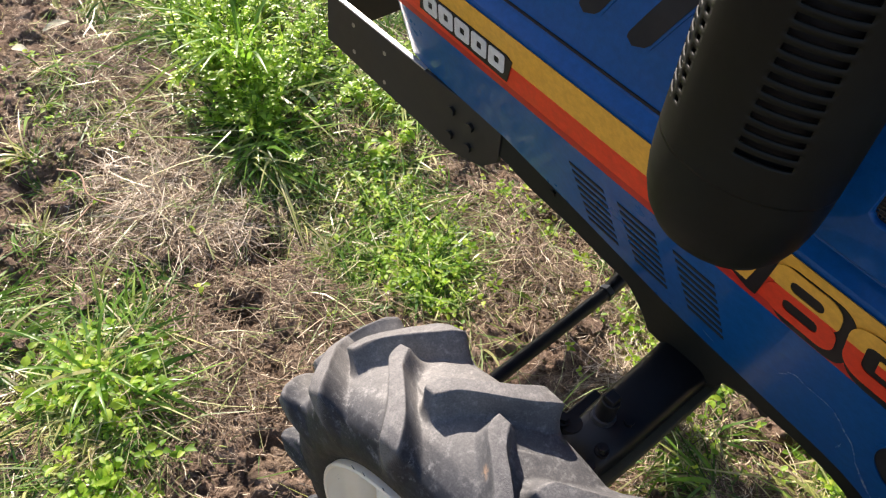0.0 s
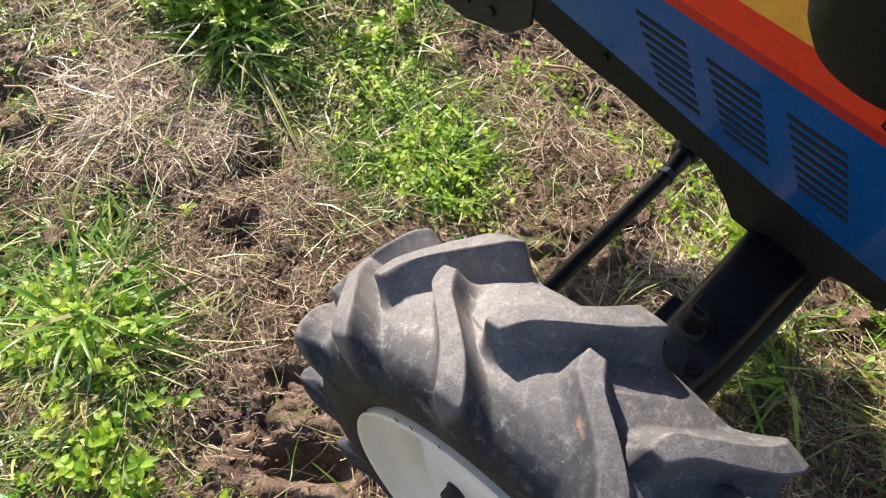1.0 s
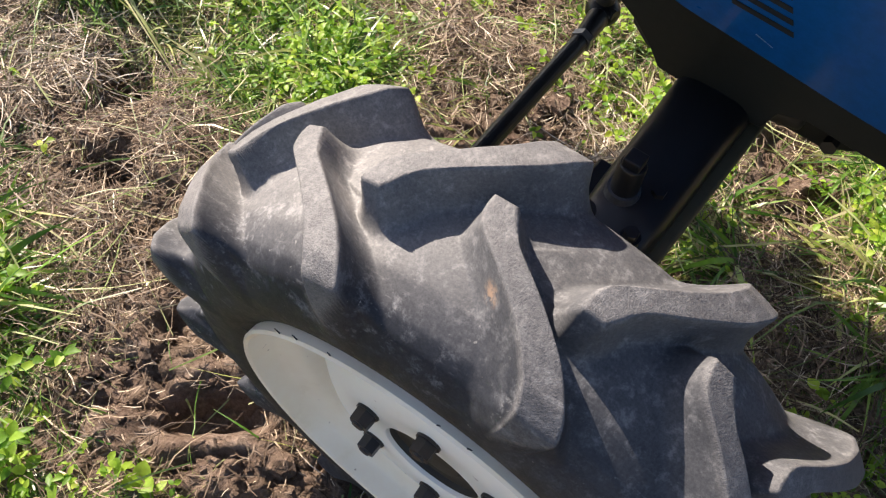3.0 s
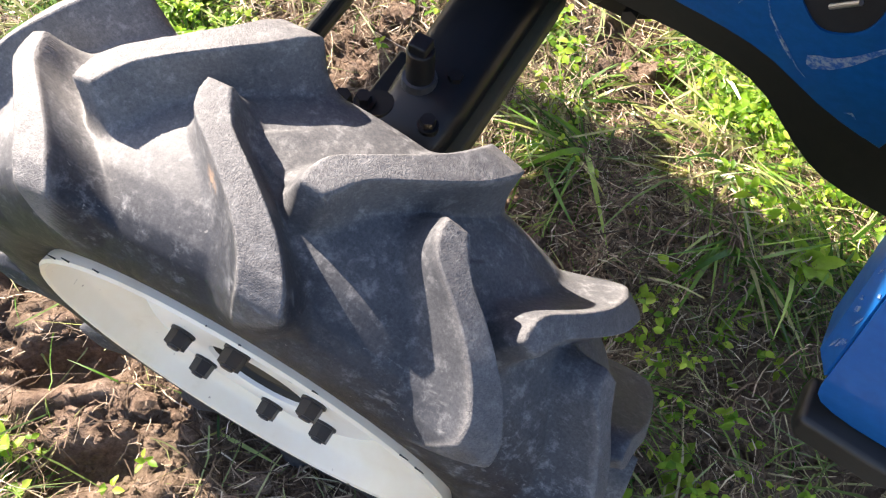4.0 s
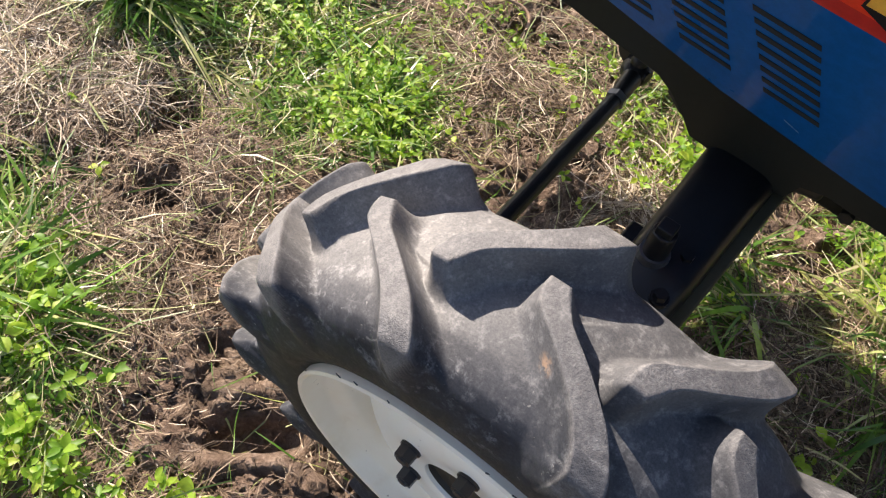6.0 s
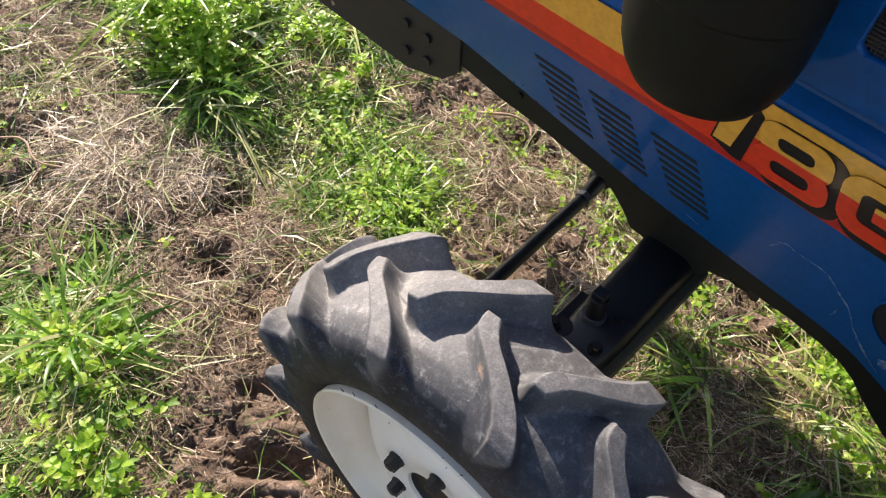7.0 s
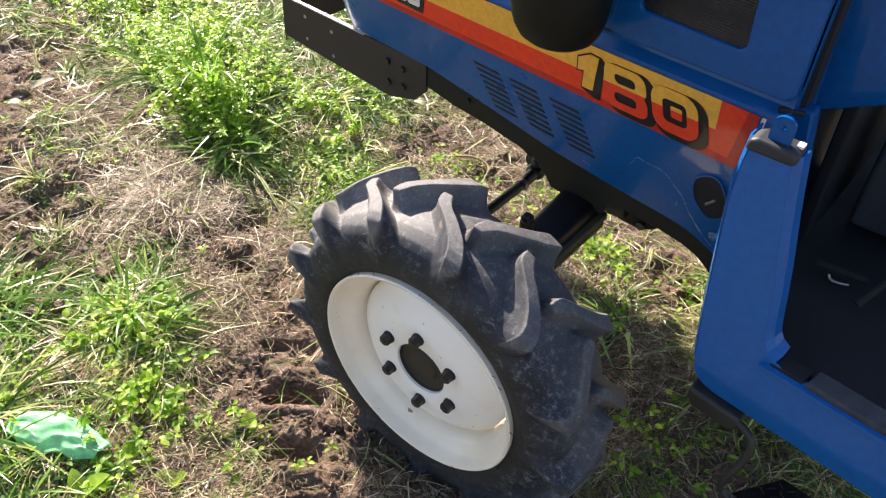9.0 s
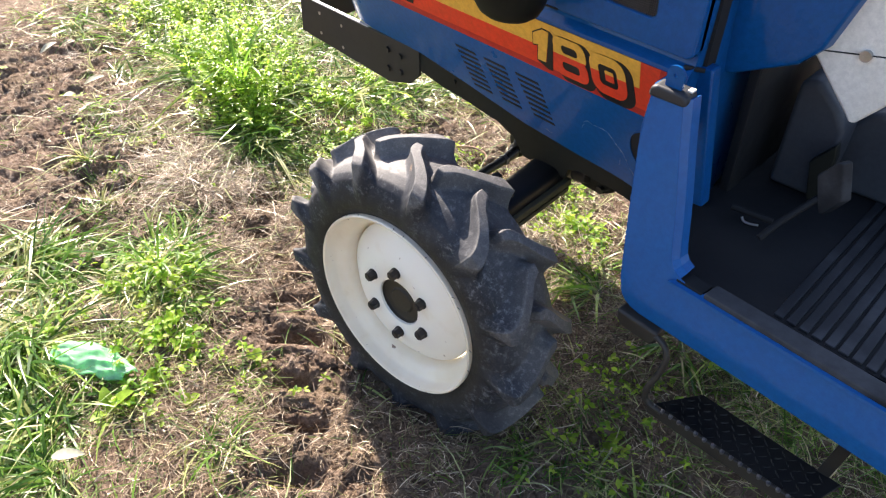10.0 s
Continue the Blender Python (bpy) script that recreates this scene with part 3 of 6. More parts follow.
# decal stripes
def stripe(name, outline, out, mat, label):
    return part(name, prism(outline, 0.0012, on_side(out)), mat, bonnet, label)


stripe("yellow_stripe", [(-0.565, 0.79), (-0.565, 0.735), (0.348, 0.735), (0.352, 0.79)], 0.0012, YELLOW, "yellow decal stripe")
stripe("red_stripe", [(-0.555, 0.735), (-0.545, 0.693), (0.372, 0.693), (0.392, 0.79), (0.3525, 0.79), (0.3485, 0.735)], 0.0012, RED, "red decal stripe")
stripe("dark_red_stripe", [(-0.545, 0.693), (-0.542, 0.679), (0.394, 0.679), (0.408, 0.79), (0.392, 0.79), (0.372, 0.693)], 0.0012, RED_DARK, "dark red decal edge")
stripe("white_strip", [(0.397, 0.700), (0.411, 0.790), (0.417, 0.790), (0.403, 0.700)], 0.0014, SILVER_FILM, "white reflective strip end")

# the model number, in black-shadowed figures, yellow above and red below
SPLIT = 0.737


def two_tone(name, bm, label):
    geom = bm.verts[:] + bm.edges[:] + bm.faces[:]
    bmesh.ops.bisect_plane(bm, geom=geom, plane_co=(0, 0, SPLIT), plane_no=(0, 0, 1))
    for f in bm.faces:
        f.material_index = 0 if f.calc_center_median().z > SPLIT else 1
    return part(name, bm, [YELLOW, RED], bonnet, label)


SH = -0.12
# black drop shadows
part("numeral_shadow", prism([(0.104, 0.762), (0.130, 0.777), (0.150, 0.775), (0.156, 0.768), (0.1455, 0.689), (0.134, 0.689), (0.107, 0.700), (0.1125, 0.734), (0.100, 0.731)], 0.001, on_side(0.0024)), BLACK_FILM, bonnet, "black numeral shadow")
part("numeral_shadow", prism(round_rect(0.159, 0.681, 0.249, 0.775, 0.023, 6, SH), 0.001, on_side(0.0022)), BLACK_FILM, bonnet, "black numeral shadow")
part("numeral_shadow", prism(round_rect(0.246, 0.680, 0.338, 0.773, 0.028, 6, SH), 0.001, on_side(0.0025)), BLACK_FILM, bonnet, "black numeral shadow")
# faces
two_tone("numeral_one", prism([(0.1065, 0.7605), (0.1305, 0.7745), (0.1465, 0.773), (0.1315, 0.7035), (0.1100, 0.7035), (0.1160, 0.738), (0.1030, 0.735)], 0.001, on_side(0.0036)), "numeral 1, yellow over red")
bm = ring(round_rect(0.156, 0.727, 0.232, 0.774, 0.018, 6, SH), round_rect(0.175, 0.742, 0.213, 0.759, 0.007, 6, SH), 0.001, on_side(0.0036))
ring(round_rect(0.154, 0.692, 0.236, 0.738, 0.018, 6, SH), round_rect(0.175, 0.706, 0.216, 0.724, 0.007, 6, SH), 0.001, on_side(0.0038), bm)
two_tone("numeral_eight", bm, "numeral 8, yellow over red")
bm = ring(round_rect(0.243, 0.692, 0.322, 0.773, 0.025, 6, SH), round_rect(0.262, 0.712, 0.303, 0.754, 0.009, 6, SH), 0.001, on_side(0.0037))
two_tone("numeral_zero", bm, "numeral 0, yellow over red")
two_tone("numeral_core", prism(round_rect(0.276, 0.723, 0.295, 0.744, 0.002, 3, SH), 0.001, on_side(0.0038)), "small two-coloured square in the numeral")

# badge word as plain slanted blocks
part("badge_backing", prism([(-0.455, 0.752), (-0.262, 0.752), (-0.252, 0.746), (-0.270, 0.700), (-0.285, 0.700), (-0.47, 0.707)], 0.001, on_side(0.0028)), BLACK_FILM, bonnet, "black badge backing")
for i in range(5):
    x0 = -0.452 + i * 0.0375
    bm = ring(round_rect(x0, 0.712, x0 + 0.033, 0.749, 0.005, 3, 0.25), round_rect(x0 + 0.012, 0.724, x0 + 0.022, 0.737, 0.002, 3, 0.25), 0.001, on_side(0.0042))
    part("badge_block", bm, SILVER_FILM, bonnet, "plain silver block of a badge")

# louvre slits in three slanted groups: raised dark strips standing for their shade
for g, x0 in enumerate((-0.151, -0.061, 0.033)):
    for k in range(8):
        z = 0.641 - k * 0.0127
        xa = x0 + k * 0.0052
        length = 0.066 - k * 0.0008
        bm = prism([(xa, z), (xa + 0.002, z - 0.0056), (xa + length, z - 0.0064), (xa + length - 0.002, z - 0.0006)], 0.002, on_side(0.0008))
        part("louvre_slit", bm, DARK, bonnet)

# oval hand hole low on the flank: a dark plate painted for its shade
HOLE = [(0.326, 0.612), (0.333, 0.628), (0.352, 0.642), (0.368, 0.640), (0.380, 0.615), (0.384, 0.585), (0.380, 0.562), (0.362, 0.548), (0.350, 0.551), (0.332, 0.572), (0.326, 0.592)]
for _ in range(2):
    HOLE = [q for (xa, za), (xb, zb) in zip(HOLE, HOLE[1:] + HOLE[:1]) for q in ((0.75 * xa + 0.25 * xb, 0.75 * za + 0.25 * zb), (0.25 * xa + 0.75 * xb, 0.25 * za + 0.75 * zb))]
cx, cz = 0.355, 0.595
part("hand_hole", prism(HOLE, 0.002, on_side(0.0012)), DARK, bonnet, "dark plate standing for the shaded opening in the flank")
outer = [(cx + (x - cx) * 1.10, cz + (z - cz) * 1.07) for x, z in HOLE]
part("hole_rim", ring(outer, HOLE, 0.005, on_side(0.0035)), BLUE, bonnet, "pressed rim of the opening")
part("hose_clip", rod((0.352, 0.374, 0.580), (0.366, 0.366, 0.598), 0.0022, seg=10), STEEL, bonnet, "bare metal hose end in the opening")


soften(part("flank_tail", prism([(0.4385, 0.4385), (0.456, 0.4345), (0.456, 0.78), (0.4385, 0.78)], 0.004, on_side(0.0)), BLUE, bonnet), 0.001)
# dark strip painted in for the shade of the bonnet crease
bm = bmesh.new()
for x0, x1 in ((-0.50, 0.15),):
    prism([(x0, 0.8105), (x1, 0.8105), (x1, 0.8135), (x0, 0.8135)], 0.004, lambda x, z, d: (x, side_y(x, 0.79) + 0.0190 + d, z), bm)
part("bonnet_groove", bm, DARK, bonnet, "dark strip for the shaded crease under the bonnet shoulder")

# pale scratches rubbed into the flank
def scratch(points, wide):
    up = [(x, z + wide * math.sin(math.pi * (i + 0.5) / len(points))) for i, (x, z) in enumerate(points)]
    part("paint_scratch", prism(points + up[::-1], 0.0004, on_side(0.0005)), SCUFF, bonnet, "pale scratch in the paint")


for pts, w in (([(0.227, 0.600), (0.245, 0.6005), (0.258, 0.601), (0.270, 0.599), (0.281, 0.590), (0.290, 0.579), (0.306, 0.565), (0.314, 0.550), (0.321, 0.534), (0.334, 0.518), (0.348, 0.502), (0.361, 0.487), (0.371, 0.480)], 0.0030),
               ([(0.203, 0.575), (0.208, 0.583), (0.213, 0.591)], 0.0030), ([(0.212, 0.596), (0.222, 0.603), (0.232, 0.601)], 0.0018), ([(0.296, 0.530), (0.299, 0.538), (0.298, 0.548)], 0.0035),
               ([(0.404, 0.582), (0.409, 0.586), (0.413, 0.584)], 0.0060), ([(0.413, 0.459), (0.418, 0.462), (0.424, 0.458)], 0.0030), ([(0.330, 0.520), (0.343, 0.504), (0.352, 0.495)], 0.0032), ([(0.10, 0.525), (0.118, 0.520)], 0.0016)):
    scratch(pts, w)
part("paint_scuff", prism([(0.361, 0.510), (0.364, 0.499), (0.370, 0.496), (0.383, 0.508), (0.392, 0.524), (0.405, 0.560), (0.402, 0.561), (0.388, 0.534), (0.378, 0.521), (0.368, 0.516)], 0.0004, on_side(0.0006)), SCUFF, bonnet, "broad pale scuff rubbed through the paint")

# bonnet slots and the rear side grille
def upper_y(x, z):
    top = interp(x, HOOD_TOP)
    k = (z - 0.815) / (top - 0.815)
    return side_y(x, 0.79) + float(np.interp(k, [0, 0.25, 0.5, 0.72, 0.88], [0.022, 0.024, 0.027, 0.034, 0.05]))


def skin_patch(outline_half, x0, z0, z1, out, n=18):
    """A patch on the upper bonnet skin: half widths over the height, sheared forward."""
    rows = []
    for i in range(n + 1):
        z = z0 + (z1 - z0) * i / n
        w, mid = outline_half(i / n), x0 + 0.55 * (z - (z0 + z1) / 2)
        rows.append([(mid + w * c, z) for c in (-1.0, -0.5, 0.0, 0.5, 1.0)])
    verts = [(x, upper_y(x, z) - out + d, z) for d in (0.0, 0.004) for r in rows for x, z in r]
    m, k = (n + 1) * 5, 5
    faces = [(a * k + b, a * k + b + 1, (a + 1) * k + b + 1, (a + 1) * k + b) for a in range(n) for b in range(4)]
    faces += [tuple(m + q for q in f[::-1]) for f in faces]
    rim = [b for b in range(4)] + [a * k + 4 for a in range(n)] + [n * k + 4 - b for b in range(4)] + [(n - a) * k for a in range(n + 1)]
    faces += [(p, q, q + m, p + m) for p, q in zip(rim, rim[1:] + rim[:1]) if p != q]
    return mesh_of("patch", verts, faces)


def slot_half(t, w=0.015, ends=0.13):
    e = min(t, 1 - t) / ends
    return w * (math.sqrt(max(0.0, 1 - (1 - e) ** 2)) if e < 1 else 1.0) + 0.0004


# each slot is a raised dark patch standing for the shade inside
for x0 in (-0.210, -0.135, -0.061):
    part("slot_lip", skin_patch(lambda t: slot_half(t, 0.019), x0, 0.855, 0.968, 0.0012), BLUE, bonnet)
    part("air_slot", skin_patch(slot_half, x0, 0.860, 0.963, 0.0020), DARK, bonnet, "dark slanted patch for a shaded air slot")

gr_out = [(0.152, 0.822), (0.166, 0.818), (0.430, 0.818), (0.440, 0.826), (0.440, 0.995), (0.430, 1.0), (0.185, 1.0), (0.172, 0.995)]
gr_in = [(0.199, 0.872), (0.205, 0.867), (0.352, 0.862), (0.360, 0.868), (0.352, 0.985), (0.345, 0.99), (0.212, 0.99), (0.205, 0.985)]


def grille_at(out):
    return lambda x, z, d: (x, side_y(x, 0.79) + 0.026 - out + d + max(0.0, z - 0.9) * 0.15, z)


soften(part("grille_panel", ring(gr_out, gr_in, 0.03, grille_at(0.021)), BLUE, bonnet, "raised blue side panel round a mesh grille"), 0.004, 3)
part("grille_back", prism([(0.19, 0.855), (0.37, 0.855), (0.37, 0.995), (0.19, 0.995)], 0.002, grille_at(0.012)), GRILLE_BACK, bonnet, "backing panel with painted haze behind the grille")
bm = bmesh.new()
for i in range(44):
    x = 0.199 + i * 0.0037
    prism([(x, 0.862), (x + 0.0011, 0.862), (x + 0.0011, 0.99), (x, 0.99)], 0.001, grille_at(0.0160), bm)
for i in range(34):
    z = 0.864 + i * 0.0037
    prism([(0.199, z), (0.36, z), (0.36, z + 0.0011), (0.199, z + 0.0011)], 0.001, grille_at(0.0155), bm)
part("grille_mesh", bm, GRILLE_WIRE, bonnet, "fine black wire mesh")

# ---- chassis rail, front bracket ----
RAIL = [(-0.33, 0.56), (-0.335, 0.505), (-0.242, 0.485), (-0.16, 0.477), (-0.093, 0.466), (-0.040, 0.460), (-0.020, 0.448), (0.006, 0.424), (0.020, 0.406), (0.10, 0.400), (0.140, 0.402), (0.148, 0.428),
        (0.175, 0.437), (0.22, 0.434), (0.26, 0.433), (0.307, 0.426), (0.335, 0.418), (0.358, 0.405), (0.378, 0.387), (0.40, 0.368), (0.425, 0.350), (0.445, 0.340), (0.474, 0.333), (0.56, 0.325),
        (0.58, 0.42), (0.46, 0.46), (0.38, 0.52), (0.20, 0.54), (-0.10, 0.56)]


def rail_at(y0):
    return lambda x, z, d: (x, y0 - 0.03 * max(0.0, x + 0.2) + d, z)


soften(part("chassis_rail", prism(RAIL, 0.018, rail_at(0.462)), OLIVE, tractor, "dusty olive-black chassis rail"), 0.002)
soften(part("chassis_rail", prism(RAIL, 0.018, rail_at(0.80)), OLIVE, tractor, "dusty olive-black chassis rail"), 0.002)
BRK = [(-0.778, 0.574), (-0.786, 0.474), (-0.43, 0.438), (-0.352, 0.458), (-0.318, 0.490), (-0.318, 0.556), (-0.505, 0.561)]
bracket = soften(part("front_bracket", prism(BRK, 0.008, lambda x, z, d: (x, 0.458 + d, z)), BLACK_PAINT, tractor, "black steel front weight bracket"), 0.0015)
# bright strip paints the sun on the bracket's top edge
part("bracket_edge", prism([(-0.782, 0.5745), (-0.503, 0.5615), (-0.503, 0.5645), (-0.782, 0.5775)], 0.009, lambda x, z, d: (x, 0.4575 + d, z)), SUNLIT_EDGE, bracket, "pale top edge strip painting in sunlight")
soften(part("bracket_front", box((-0.786, 0.466, 0.478), (-0.778, 0.84, 0.575)), BLACK_PAINT, bracket), 0.0015)
soften(part("bracket_side", prism(BRK, 0.008, lambda x, z, d: (x, 0.84 + d, z)), BLACK_PAINT, bracket), 0.0015)
for bx, bz in ((-0.70, 0.545), (-0.70, 0.49), (-0.61, 0.535), (-0.61, 0.475)):
    part("bolt_hole", rod((bx, 0.4575, bz), (bx, 0.462, bz), 0.0045, seg=12), STEEL, bracket)
for bx, bz in ((-0.43, 0.525), (-0.43, 0.475), (-0.385, 0.52), (-0.385, 0.478)):
    part("bolt_head", rod((bx, 0.452, bz), (bx, 0.462, bz), 0.009, 0.008, 6), BLACK_PAINT, bracket)
soften(part("nose_lip", box((-0.60, 0.50, 0.585), (-0.52, 0.80, 0.625)), INTERIOR, tractor, "grey-blue lower nose lip"), 0.015, 3)
# sump and gearbox underneath
soften(part("gearbox", box((-0.15, 0.52, 0.445), (0.62, 0.78, 0.498)), OLIVE, tractor, "dusty gearbox casting underneath"), 0.02, 3)
for bx, bz in ((-0.2, 0.515), (-0.06, 0.49), (0.235, 0.465)):
    part("bolt_head", rod((bx, 0.455, bz), (bx, 0.466, bz), 0.006, 0.005, 6), OLIVE, tractor)

# ---- front axle and steering ----
bm = bmesh.new()
secs = []
for y, x0, x1, z0, z1 in ((0.215, 0.050, 0.118, 0.325, 0.392), (0.30, 0.044, 0.124, 0.335, 0.402), (0.40, 0.044, 0.126, 0.350, 0.412), (0.56, 0.040, 0.132, 0.362, 0.43)):
    xc, zc, a, b = (x0 + x1) / 2, (z0 + z1) / 2, (x1 - x0) / 2, (z1 - z0) / 2
    row = []
    for i in range(24):
        t = 2 * math.pi * i / 24
        c, s = math.cos(t), math.sin(t)
        row.append(bm.verts.new((xc + a * math.copysign(abs(c) ** 0.55, c), y, zc + b * math.copysign(abs(s) ** 0.55, s))))
    secs.append(row)
for r0, r1 in zip(secs, secs[1:]):
    for i in range(24):
        f = bm.faces.new((r0[i], r0[(i + 1) % 24], r1[(i + 1) % 24], r1[i]))
        f.smooth = True
bm.faces.new(secs[0])
bm.faces.new(secs[-1][::-1])
axle = part("axle_housing", bm, BLACK_GLOSS, tractor, "glossy black front axle housing")
soften(part("axle_flange", prism([(0.112, 0.24), (0.1335, 0.24), (0.142, 0.48), (0.112, 0.48)], 0.016, lambda x, y, d: (x, y, 0.352 + 0.1 * (y - 0.26) + d)), FLANGE, axle, "olive cast flange along the axle"), 0.003)
soften(part("axle_flange", prism([(0.100, 0.245), (0.131, 0.245), (0.138, 0.48), (0.100, 0.48)], 0.012, lambda x, y, d: (x, y, 0.331 + 0.1 * (y - 0.25) + d)), FLANGE, axle, "olive cast flange along the axle"), 0.003)
soften(part("kingpin_cap", rod((0.072, 0.30, 0.385), (0.072, 0.302, 0.442), 0.0140, 0.0130, 20), BLACK_GLOSS, axle, "black kingpin cap with a square head"), 0.002)
soften(part("kingpin_head", box((0.063, 0.293, 0.438), (0.081, 0.311, 0.452)), BLACK_GLOSS, axle), 0.002)
part("grease_collar", rod((0.072, 0.300, 0.396), (0.072, 0.300, 0.408), 0.0180, 0.0160, 20), WORN_STEEL, axle, "scraped bright collar")
soften(part("knuckle_plate", box((0.030, 0.225, 0.372), (0.118, 0.335, 0.386)), BLACK_GLOSS, axle, "black knuckle plate with bolts"), 0.004, 3)
for dx, dy in ((0.103, 0.262), (0.040, 0.255), (0.100, 0.318)):
    part("knuckle_bolt", rod((dx, dy, 0.392), (dx, dy, 0.408), 0.0080, 0.0072, 6), BLACK_GLOSS, axle)
    part("bolt_washer", rod((dx, dy, 0.392), (dx, dy, 0.4), 0.0100, 0.0100, 20), BLACK_GLOSS, axle)
part("knuckle_dome", rod((0.052, 0.262, 0.378), (0.050, 0.262, 0.396), 0.0230, 0.0150, 24), BLACK_GLOSS, axle, "rounded black knuckle cover")
soften(part("knuckle", rod((0.07, 0.16, 0.285), (0.07, 0.285, 0.345), 0.062, 0.055, 24), BLACK_GLOSS, axle, "black steering knuckle"), 0.004)
for dx, dy in ((0.035, 0.232), (0.108, 0.232), (0.02, 0.25)):
    part("bolt_head", rod((dx, dy, 0.385), (dx, dy, 0.402), 0.009, 0.008, 6), BLACK_GLOSS, axle)
soften(part("axle_bracket", box((0.03, 0.47, 0.41), (0.145, 0.60, 0.475)), BLACK_PAINT, axle), 0.008)
soften(part("pivot_housing", prism([(0.128, 0.385), (0.150, 0.362), (0.200, 0.360), (0.232, 0.376), (0.245, 0.415), (0.245, 0.46), (0.125, 0.46)], 0.09, lambda x, z, d: (x, 0.505 + d, z)), OLIVE, axle, "dusty cast pivot housing"), 0.010, 3)
for bx, bz in ((0.150, 0.385), (0.205, 0.380), (0.225, 0.42)):
    part("housing_bolt", rod((bx, 0.494, bz), (bx, 0.508, bz), 0.009, 0.008, 6), BLACK_PAINT, axle)
soften(part("pivot_boss", rod((0.135, 0.505, 0.400), (0.172, 0.505, 0.402), 0.026, 0.022, 20), BLACK_PAINT, axle), 0.004)
tie = part("tie_rod", rod((-0.100, 0.22, 0.300), (-0.107, 0.565, 0.302), 0.0115), BLACK_GLOSS, tractor, "black steering tie rod")
part("rod_sleeve", rod((-0.100, 0.26, 0.300), (-0.101, 0.270, 0.300), 0.0132), WORN_STEEL, tie, "worn lock sleeve")
part("rod_nut", rod((-0.1062, 0.540, 0.3015), (-0.1066, 0.550, 0.3018), 0.0150, seg=6), WORN_STEEL, tie, "scraped lock nut")
soften(part("rod_end", rod((-0.107, 0.550, 0.302), (-0.111, 0.592, 0.303), 0.0125, 0.0150, 16), BLACK_GLOSS, tie), 0.002)
joint = bmesh.new()
bmesh.ops.create_uvsphere(joint, u_segments=20, v_segments=12, radius=0.023, matrix=Matrix.Translation((-0.113, 0.606, 0.303)) @ Matrix.Diagonal((1, 1, 0.85, 1)))
rod((-0.113, 0.606, 0.300), (-0.113, 0.606, 0.338), 0.014, 0.011, 16, joint)
for f in joint.faces:
    f.smooth = True
part("ball_joint", joint, BLACK_GLOSS, tie, "black ball joint with a greasy boot")
part("joint_nut", rod((-0.113, 0.606, 0.336), (-0.113, 0.606, 0.350), 0.012, 0.011, 6), BLACK_PAINT, tie)
part("joint_clamp", rod((-0.092, 0.600, 0.309), (-0.132, 0.612, 0.309), 0.008, 0.008, 8), BLACK_PAINT, tie)
part("steering_cylinder", rod((-0.13, 0.62, 0.31), (-0.10, 0.80, 0.33), 0.026), BLACK_PAINT, tractor)
soften(part("pivot_plate", prism([(-0.035, 0.47), (-0.030, 0.418), (-0.008, 0.398), (0.022, 0.392), (0.030, 0.44), (0.020, 0.47)], 0.012, lambda x, z, d: (x, 0.485 + d, z)), BLACK_PAINT, tractor, "black pivot plate under the chassis rail"), 0.002)
for bx, bz in ((-0.018, 0.428), (0.008, 0.420)):
    part("pivot_bolt", rod((bx, 0.477, bz), (bx, 0.487, bz), 0.008, 0.007, 6), BLACK_PAINT, tractor)
part("hydraulic_hose", tube_path([(-0.13, 0.61, 0.34), (-0.16, 0.57, 0.40), (-0.10, 0.52, 0.45), (0.02, 0.50, 0.46)], 0.008), BLACK_PAINT, tractor)

# ---- front wheel ----
W0 = 0.078


_d = np.linspace(-0.02, 0.1, 61)
_t = np.interp(_d, [-0.02, 0, 0.008, 0.030, 0.050, 0.066, 0.08, 0.1], [-1.5, -0.4, 0.6, 5.9, 10.2, 12.6, 14.2, 15.0])
SWEEP = (_d, np.convolve(np.pad(_t, 3, mode="edge"), np.ones(7) / 7, "valid"))


